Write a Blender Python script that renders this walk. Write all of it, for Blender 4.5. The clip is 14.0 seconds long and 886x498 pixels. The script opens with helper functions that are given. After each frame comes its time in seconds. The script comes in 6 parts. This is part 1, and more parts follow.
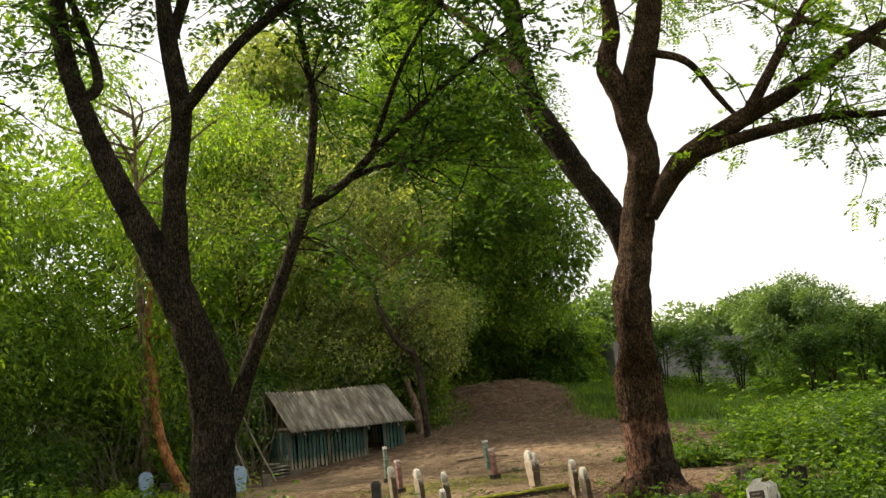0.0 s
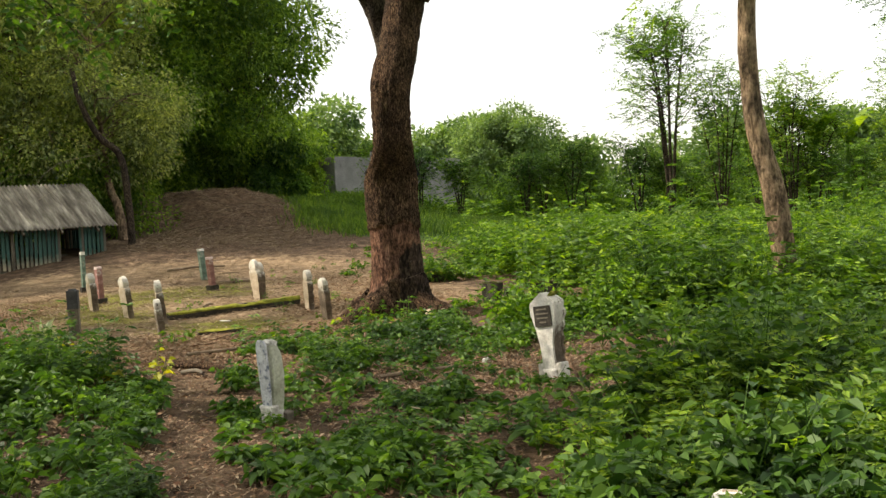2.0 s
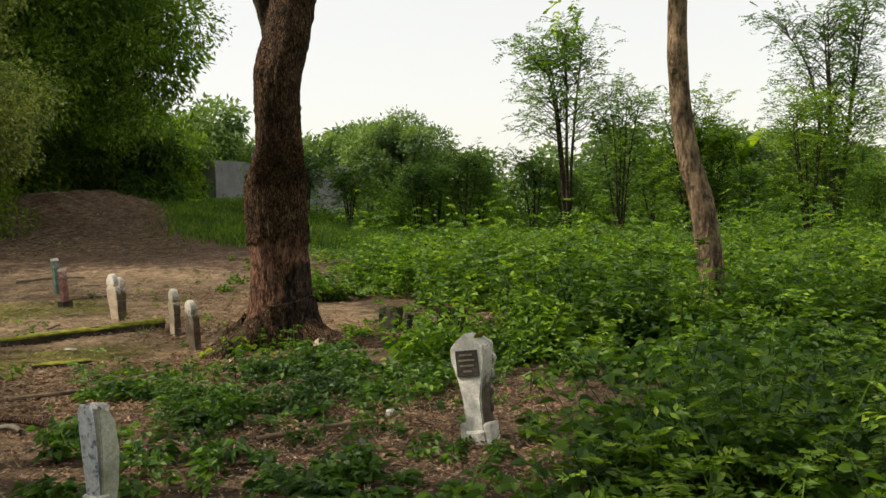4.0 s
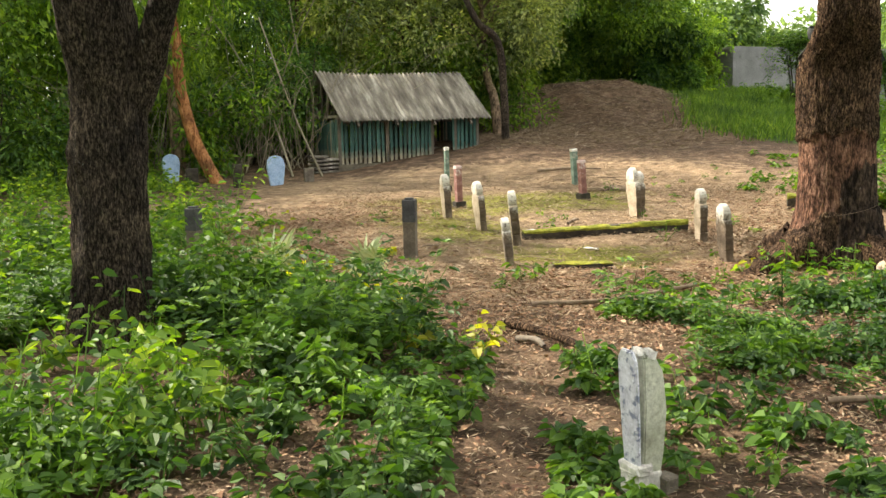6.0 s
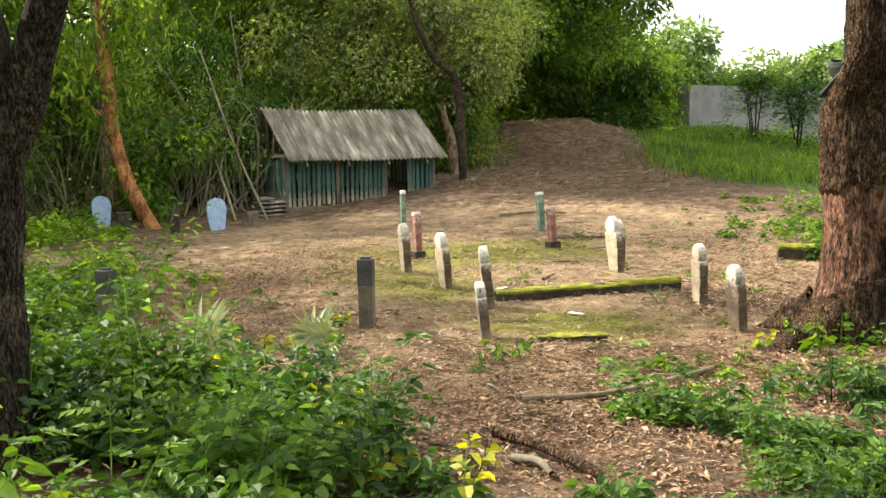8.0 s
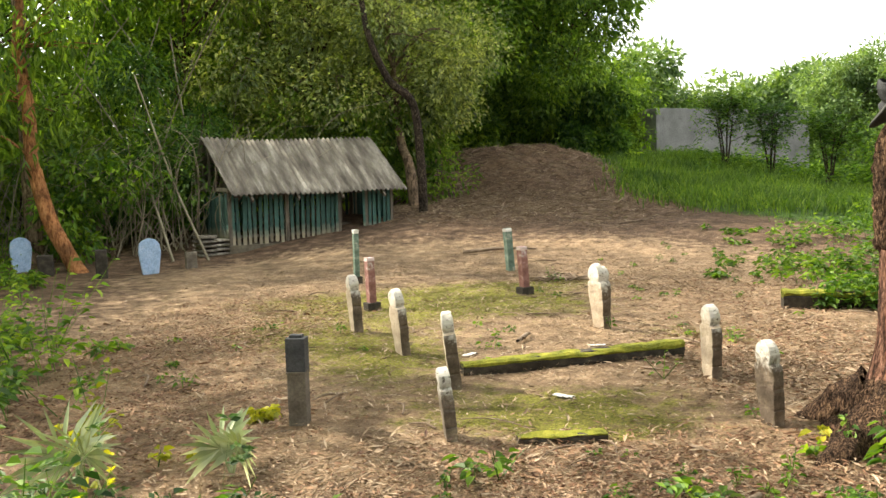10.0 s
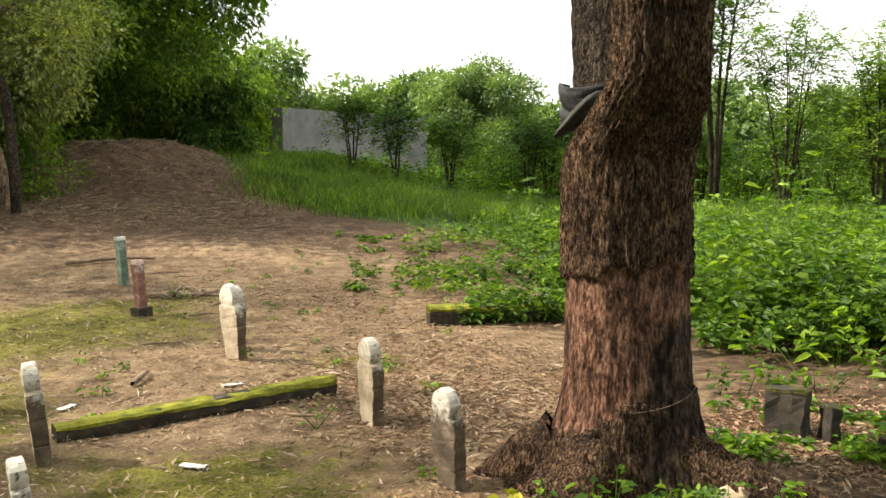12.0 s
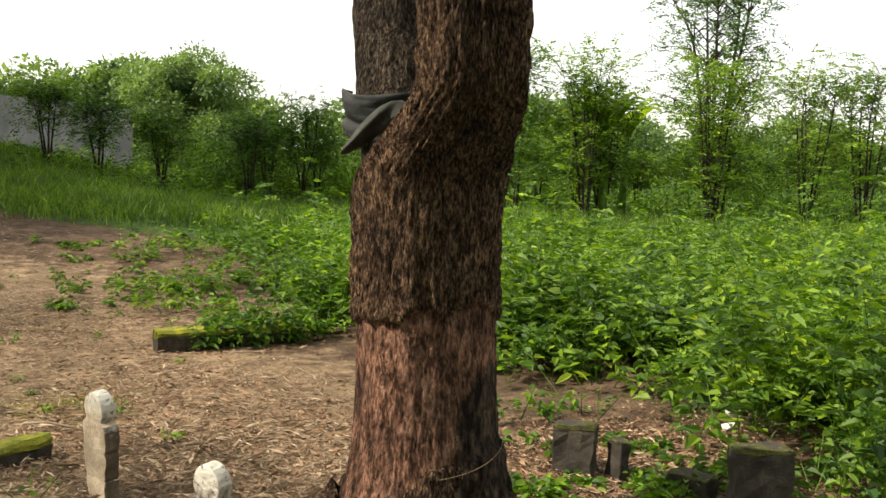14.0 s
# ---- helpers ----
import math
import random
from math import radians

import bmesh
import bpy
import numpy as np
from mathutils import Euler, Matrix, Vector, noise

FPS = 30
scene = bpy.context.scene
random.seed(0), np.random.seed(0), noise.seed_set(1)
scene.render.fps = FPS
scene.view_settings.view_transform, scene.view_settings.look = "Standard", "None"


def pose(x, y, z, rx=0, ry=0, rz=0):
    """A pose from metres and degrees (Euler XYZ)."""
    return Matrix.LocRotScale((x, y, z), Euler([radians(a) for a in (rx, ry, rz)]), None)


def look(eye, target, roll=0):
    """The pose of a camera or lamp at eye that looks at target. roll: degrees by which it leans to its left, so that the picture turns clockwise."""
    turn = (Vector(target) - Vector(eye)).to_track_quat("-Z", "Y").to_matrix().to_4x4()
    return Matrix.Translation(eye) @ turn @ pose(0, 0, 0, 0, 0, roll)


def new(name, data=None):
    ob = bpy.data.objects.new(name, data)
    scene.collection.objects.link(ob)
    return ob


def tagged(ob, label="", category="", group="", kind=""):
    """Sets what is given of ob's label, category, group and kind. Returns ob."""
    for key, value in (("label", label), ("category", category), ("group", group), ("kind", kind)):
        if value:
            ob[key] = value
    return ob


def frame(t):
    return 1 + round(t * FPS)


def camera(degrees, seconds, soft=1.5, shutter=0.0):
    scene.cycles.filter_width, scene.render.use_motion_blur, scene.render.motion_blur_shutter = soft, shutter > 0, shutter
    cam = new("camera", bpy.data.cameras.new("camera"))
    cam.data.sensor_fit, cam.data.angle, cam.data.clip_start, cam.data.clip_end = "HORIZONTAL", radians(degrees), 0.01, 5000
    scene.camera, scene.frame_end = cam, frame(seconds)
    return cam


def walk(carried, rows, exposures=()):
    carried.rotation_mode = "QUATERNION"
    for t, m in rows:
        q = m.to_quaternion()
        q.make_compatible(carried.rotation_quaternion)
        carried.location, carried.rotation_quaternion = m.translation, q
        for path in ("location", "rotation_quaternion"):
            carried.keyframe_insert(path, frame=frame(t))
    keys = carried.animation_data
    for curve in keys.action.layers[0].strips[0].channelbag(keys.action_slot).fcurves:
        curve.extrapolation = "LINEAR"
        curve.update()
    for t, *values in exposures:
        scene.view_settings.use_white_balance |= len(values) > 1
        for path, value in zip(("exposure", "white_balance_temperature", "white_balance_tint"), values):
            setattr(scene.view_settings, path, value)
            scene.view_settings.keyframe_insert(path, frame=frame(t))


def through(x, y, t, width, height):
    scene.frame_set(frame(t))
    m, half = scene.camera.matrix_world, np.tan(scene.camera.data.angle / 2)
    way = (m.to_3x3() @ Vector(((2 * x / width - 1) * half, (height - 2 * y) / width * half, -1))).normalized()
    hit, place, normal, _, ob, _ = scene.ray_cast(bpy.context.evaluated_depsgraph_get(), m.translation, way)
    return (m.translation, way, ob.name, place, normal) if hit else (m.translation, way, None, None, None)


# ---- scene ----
cam = camera(51.4, 14.0)
PATH = [
    (0, (2.036, 0.035, 1.583), (1.732, 1.982, 1.921), -5.6),
    (0.5, (1.897, 0.584, 1.483), (1.803, 2.578, 1.613), -6.7),
    (1, (1.778, 1.009, 1.409), (1.755, 3.007, 1.344), -5.8),
    (1.5, (1.597, 1.397, 1.421), (1.665, 3.393, 1.311), -4.3),
    (2, (1.511, 1.855, 1.418), (1.791, 3.832, 1.321), -2.9),
    (2.2, (1.478, 2.023, 1.403), (1.843, 3.987, 1.311), -2.6),
    (4.3, (1.736, 3.678, 1.48), (2.262, 5.606, 1.394), -1.4),
    (4.5, (1.78, 3.825, 1.499), (2.226, 5.771, 1.39), -1.2),
    (5, (1.636, 4.193, 1.438), (1.853, 6.174, 1.261), -0.7),
    (5.5, (1.47, 4.467, 1.432), (1.347, 6.446, 1.174), -0.6),
    (6, (1.365, 4.731, 1.454), (0.837, 6.638, 1.161), -1.3),
    (6.5, (1.154, 4.96, 1.511), (0.435, 6.803, 1.217), -1.1),
    (7, (0.986, 5.383, 1.513), (0.451, 7.289, 1.233), -0.5),
    (7.5, (0.934, 5.699, 1.499), (0.531, 7.643, 1.252), -0.7),
    (7.7, (0.918, 5.832, 1.503), (0.502, 7.775, 1.269), -0.9),
    (9.8, (0.673, 7.563, 1.665), (0.256, 9.512, 1.499), -1.8),
    (10, (0.621, 7.698, 1.667), (0.277, 9.661, 1.498), -1.7),
    (10.5, (0.538, 7.964, 1.692), (0.407, 9.951, 1.512), -1.6),
    (11, (0.567, 8.447, 1.663), (0.544, 10.439, 1.48), -1.3),
    (11.5, (0.578, 8.807, 1.673), (0.717, 10.793, 1.488), -1.0),
    (12, (0.52, 9.06, 1.709), (0.979, 10.998, 1.527), 0.1),
    (12.5, (0.572, 9.393, 1.725), (1.184, 11.289, 1.547), 0.5),
    (13, (0.617, 9.71, 1.762), (1.376, 11.552, 1.582), 0.7),
    (13.5, (0.516, 9.755, 1.821), (1.522, 11.474, 1.635), 0.4),
    (14, (0.473, 9.935, 1.817), (1.509, 11.636, 1.635), 1.5),
]
EXPOSURE = [(0.0, 0.27, 7200, 10), (0.5, 0.23, 7200, 10), (1.0, 0.49, 7100, 10), (2.0, 0.54, 7000, 10), (4.4, -0.07, 6900, 10), (4.8, 0.34, 6900, 10), (5.0, 0.6, 6900, 10), (5.5, 0.98, 6900, 10), (6.5, 1.35, 6800, 10), (7.5, 1.32, 6800, 10), (9.8, 1.16, 6800, 10), (11.0, 1.05, 6900, 10), (12.5, 0.7, 6900, 10), (14.0, 0.54, 6900, 10)]
walk(cam, [(t, look(eye, target, roll)) for t, eye, target, roll in PATH], EXPOSURE)


# ---- light ----
SUN_FROM = (-0.85, 0.22, 0.86)
world = bpy.data.worlds.new("sky")
scene.world = world
world.use_nodes = True
wn = world.node_tree.nodes
sky = wn.new("ShaderNodeTexSky")
sky.sky_type, sky.sun_disc = "NISHITA", False
sky.sun_elevation = math.atan2(SUN_FROM[2], math.hypot(SUN_FROM[0], SUN_FROM[1]))
sky.sun_rotation = math.atan2(SUN_FROM[0], SUN_FROM[1])
sky.air_density, sky.dust_density, sky.ozone_density = 1.0, 2.0, 0.4
wn["Background"].inputs["Strength"].default_value = 0.15
haze = wn.new("ShaderNodeMix")
haze.data_type = "RGBA"
haze.inputs["Factor"].default_value, haze.inputs[7].default_value = 0.6, (8.5, 8.4, 8.0, 1)
world.node_tree.links.new(sky.outputs[0], haze.inputs[6])
world.node_tree.links.new(haze.outputs[2], wn["Background"].inputs[0])
sun = new("sun", bpy.data.lights.new("sun", "SUN"))
sun.data.energy, sun.data.angle, sun.data.color = 5.0, radians(0.6), (1.0, 0.93, 0.80)
sun.matrix_world = look(Vector(SUN_FROM) * 60, (0, 0, 0))

# ---- materials ----


def shader(name, rough=0.9, spec=0.3):
    m = bpy.data.materials.new(name)
    m.use_nodes = True
    n = m.node_tree.nodes
    b = n["Principled BSDF"]
    b.inputs["Roughness"].default_value = rough
    b.inputs["Specular IOR Level"].default_value = spec
    return m, n, m.node_tree.links, b


def noise_node(n, l, scale, detail=6, rough=0.6, space="Object", stretch=None):
    tc = n.new("ShaderNodeTexCoord")
    src = tc.outputs[space]
    if stretch:
        mp = n.new("ShaderNodeMapping")
        mp.inputs["Scale"].default_value = stretch
        l.new(src, mp.inputs[0])
        src = mp.outputs[0]
    t = n.new("ShaderNodeTexNoise")
    t.inputs["Scale"].default_value, t.inputs["Detail"].default_value = scale, detail
    t.inputs["Roughness"].default_value = rough
    l.new(src, t.inputs["Vector"])
    return t.outputs["Fac"]


def ramp(n, l, fac, stops):
    r = n.new("ShaderNodeValToRGB")
    e = r.color_ramp.elements
    while len(e) < len(stops):
        e.new(0.5)
    for k, (p, c) in zip(e, stops):
        k.position, k.color = p, (*c, 1) if len(c) == 3 else c
    l.new(fac, r.inputs[0])
    return r.outputs[0]


def blend(n, l, fac, a, b, mode="MIX"):
    x = n.new("ShaderNodeMix")
    x.data_type, x.blend_type = "RGBA", mode
    for s, v in ((x.inputs["Factor"], fac), (x.inputs[6], a), (x.inputs[7], b)):
        if isinstance(v, (int, float)):
            s.default_value = v
        elif isinstance(v, tuple):
            s.default_value = (*v, 1)
        else:
            l.new(v, s)
    return x.outputs[2]


def bumped(n, l, b, height, strength, dist=0.02):
    u = n.new("ShaderNodeBump")
    u.inputs["Strength"].default_value, u.inputs["Distance"].default_value = strength, dist
    l.new(height, u.inputs["Height"])
    l.new(u.outputs[0], b.inputs["Normal"])


def surface(name, dark, mid, light, scale=6.0, fine=60.0, rough=0.9, bump=0.5, dist=0.01, stretch=None, spot=None, spot_at=0.62, spot_scale=9.0):
    """Base colours mottled at two scales, with relief and, if given, stains of another colour."""
    m, n, l, b = shader(name, rough)
    big = noise_node(n, l, scale, 5, 0.6, stretch=stretch)
    small = noise_node(n, l, fine, 4, 0.7, stretch=stretch)
    c = ramp(n, l, big, [(0.28, dark), (0.5, mid), (0.72, light)])
    g = ramp(n, l, small, [(0.3, (0.62,) * 3), (0.7, (1.25,) * 3)])
    c = blend(n, l, 0.8, c, g, "MULTIPLY")
    if spot:
        s = ramp(n, l, noise_node(n, l, spot_scale, 7, 0.65), [(spot_at, (0,) * 3), (spot_at + 0.08, (1,) * 3)])
        c = blend(n, l, s, c, spot)
    l.new(c, b.inputs["Base Color"])
    bumped(n, l, b, small, bump, dist)
    return m


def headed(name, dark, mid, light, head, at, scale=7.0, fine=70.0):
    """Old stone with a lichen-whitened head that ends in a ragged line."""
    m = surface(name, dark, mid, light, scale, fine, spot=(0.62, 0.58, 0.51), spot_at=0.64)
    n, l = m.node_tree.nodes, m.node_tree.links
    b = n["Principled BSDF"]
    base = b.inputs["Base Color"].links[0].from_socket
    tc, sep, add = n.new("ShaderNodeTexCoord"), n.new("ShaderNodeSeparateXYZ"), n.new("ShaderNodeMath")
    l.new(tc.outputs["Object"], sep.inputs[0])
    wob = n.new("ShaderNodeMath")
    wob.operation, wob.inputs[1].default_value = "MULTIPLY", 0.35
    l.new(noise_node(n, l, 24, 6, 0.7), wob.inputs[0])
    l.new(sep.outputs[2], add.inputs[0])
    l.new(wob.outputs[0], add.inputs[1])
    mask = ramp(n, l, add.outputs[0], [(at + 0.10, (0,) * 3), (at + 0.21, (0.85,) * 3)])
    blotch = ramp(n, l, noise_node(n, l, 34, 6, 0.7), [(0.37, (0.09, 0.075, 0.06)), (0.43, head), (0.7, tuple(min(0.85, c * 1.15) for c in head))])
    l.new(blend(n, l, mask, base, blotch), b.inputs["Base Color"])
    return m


def leafy(name, dark, mid, light, through=0.35, rough=0.55):
    """Leaves: each blade its own green, letting some light through."""
    m, n, l, b = shader(name, rough, 0.35)
    geo = n.new("ShaderNodeNewGeometry")
    c = ramp(n, l, geo.outputs["Random Per Island"], [(0.05, dark), (0.5, mid), (0.95, light)])
    # Noise patches: tone from plant to plant, cool darks painting shaded gaps between clumps.
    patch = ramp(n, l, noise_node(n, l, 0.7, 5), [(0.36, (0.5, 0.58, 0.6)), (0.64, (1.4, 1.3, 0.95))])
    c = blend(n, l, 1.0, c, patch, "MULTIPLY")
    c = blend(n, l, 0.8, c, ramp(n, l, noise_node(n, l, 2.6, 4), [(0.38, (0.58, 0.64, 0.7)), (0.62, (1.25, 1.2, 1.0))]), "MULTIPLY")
    l.new(c, b.inputs["Base Color"])
    tr = n.new("ShaderNodeBsdfTranslucent")
    warm = blend(n, l, 1.0, c, (1.5, 1.6, 0.55), "MULTIPLY")
    l.new(warm, tr.inputs[0])
    mix = n.new("ShaderNodeMixShader")
    mix.inputs[0].default_value = through
    l.new(b.outputs[0], mix.inputs[1])
    l.new(tr.outputs[0], mix.inputs[2])
    l.new(mix.outputs[0], n["Material Output"].inputs[0])
    return m


def worn_slat(name):
    """Green paint worn to bare wood along the lower end of each slat."""
    m = surface(name, (0.018, 0.048, 0.042), (0.045, 0.10, 0.085), (0.10, 0.175, 0.145), 3, 40, stretch=(1, 1, 0.3), spot=(0.26, 0.24, 0.18), spot_at=0.64, spot_scale=5)
    n, l = m.node_tree.nodes, m.node_tree.links
    b = n["Principled BSDF"]
    base = b.inputs["Base Color"].links[0].from_socket
    tc, sep, add, wob, info = (n.new("ShaderNode" + k) for k in ("TexCoord", "SeparateXYZ", "Math", "Math", "ObjectInfo"))
    l.new(tc.outputs["Object"], sep.inputs[0])
    wob.operation, wob.inputs[1].default_value = "MULTIPLY", 0.4
    l.new(noise_node(n, l, 5, 5, 0.6), wob.inputs[0])
    l.new(sep.outputs[2], add.inputs[0])
    l.new(wob.outputs[0], add.inputs[1])
    bare = ramp(n, l, noise_node(n, l, 6, 5, stretch=(1, 1, 0.3)), [(0.3, (0.17, 0.145, 0.10)), (0.7, (0.36, 0.315, 0.23))])
    c = blend(n, l, ramp(n, l, add.outputs[0], [(0.30, (0,) * 3), (0.50, (1,) * 3)]), bare, base)
    tone = ramp(n, l, info.outputs["Random"], [(0, (0.65, 0.65, 0.65)), (1, (1.25, 1.25, 1.25))])
    l.new(blend(n, l, 1.0, c, tone, "MULTIPLY"), b.inputs["Base Color"])
    return m


def litter_material(name, stops):
    m, n, l, b = shader(name, 0.85)
    geo = n.new("ShaderNodeNewGeometry")
    l.new(ramp(n, l, geo.outputs["Random Per Island"], stops), b.inputs["Base Color"])
    return m


def bark_material(name, dark, mid, light, ridge=14.0, flake=34.0, relief=1.0):
    """Bark: long furrows broken into short upright flakes, blotched."""
    m, n, l, b = shader(name, 0.95, 0.12)
    furrow = noise_node(n, l, ridge, 5, 0.6, stretch=(1, 1, 0.28))
    chips = noise_node(n, l, flake, 4, 0.62, stretch=(1, 1, 0.36))
    blotch = noise_node(n, l, 3.4, 6, 0.65)
    fine = noise_node(n, l, 120, 3, 0.7)
    both = n.new("ShaderNodeMath")
    both.operation = "ADD"
    l.new(furrow, both.inputs[0])
    l.new(chips, both.inputs[1])
    half = n.new("ShaderNodeMath")
    half.operation, half.inputs[1].default_value = "MULTIPLY", 0.5
    l.new(both.outputs[0], half.inputs[0])
    c = ramp(n, l, half.outputs[0], [(0.36, tuple(x * 0.6 for x in dark)), (0.43, dark), (0.51, mid), (0.63, light)])
    c = blend(n, l, 0.9, c, ramp(n, l, blotch, [(0.36, (0.42, 0.40, 0.40)), (0.64, (1.45, 1.32, 1.2))]), "MULTIPLY")
    c = blend(n, l, 0.4, c, ramp(n, l, fine, [(0.3, (0.6,) * 3), (0.7, (1.3,) * 3)]), "MULTIPLY")
    s = ramp(n, l, noise_node(n, l, 13, 8, 0.7), [(0.67, (0,) * 3), (0.73, (1,) * 3)])
    c = blend(n, l, s, c, (0.27, 0.26, 0.23))
    l.new(c, b.inputs["Base Color"])
    bumped(n, l, b, half.outputs[0], relief, 0.09)
    return m


def ground_material():
    """Sandy soil in the burial yard, moss in patches, straw and leaf mould about it, grass beyond."""
    m, n, l, b = shader("ground", 0.95, 0.2)
    att = n.new("ShaderNodeAttribute")
    att.attribute_name = "cover"
    split = n.new("ShaderNodeSeparateColor")
    l.new(att.outputs["Color"], split.inputs[0])
    wide, mid, fine = noise_node(n, l, 0.8, 6), noise_node(n, l, 5, 7, 0.7), noise_node(n, l, 45, 5, 0.75)
    soil = ramp(n, l, mid, [(0.3, (0.205, 0.135, 0.08)), (0.5, (0.33, 0.228, 0.138)), (0.72, (0.45, 0.33, 0.21))])
    mould = ramp(n, l, mid, [(0.3, (0.075, 0.048, 0.030)), (0.5, (0.155, 0.10, 0.063)), (0.72, (0.28, 0.19, 0.12))])
    moss = ramp(n, l, fine, [(0.3, (0.10, 0.105, 0.018)), (0.7, (0.30, 0.28, 0.05))])
    grass = ramp(n, l, mid, [(0.3, (0.035, 0.075, 0.015)), (0.7, (0.09, 0.16, 0.03))])

    def soft(channel, by, lo, hi):
        a = n.new("ShaderNodeMath")
        a.operation = "ADD"
        l.new(split.outputs[channel], a.inputs[0])
        l.new(by, a.inputs[1])
        h = n.new("ShaderNodeMath")
        h.operation = "MULTIPLY"
        h.inputs[1].default_value = 0.5
        l.new(a.outputs[0], h.inputs[0])
        return ramp(n, l, h.outputs[0], [(lo / 2, (0,) * 3), (hi / 2, (1,) * 3)])

    half = ramp(n, l, mid, [(0, (0,) * 3), (1, (1,) * 3)])
    c = blend(n, l, soft(0, half, 0.85, 1.1), mould, soil)
    c = blend(n, l, soft(1, half, 0.76, 0.97), c, moss)
    c = blend(n, l, soft(2, half, 0.9, 1.1), c, grass)
    c = blend(n, l, 0.7, c, ramp(n, l, fine, [(0.32, (0.42,) * 3), (0.68, (1.35,) * 3)]), "MULTIPLY")
    # Mottling for darker soil patches, which also paints in some dappled shade.
    c = blend(n, l, 0.65, c, ramp(n, l, noise_node(n, l, 2.4, 9, 0.75), [(0.40, (0.45, 0.43, 0.42)), (0.58, (1.2,) * 3)]), "MULTIPLY")
    c = blend(n, l, 0.6, c, ramp(n, l, wide, [(0.34, (0.55,) * 3), (0.66, (1.2,) * 3)]), "MULTIPLY")
    l.new(c, b.inputs["Base Color"])
    bumped(n, l, b, fine, 1.0, 0.035)
    return m


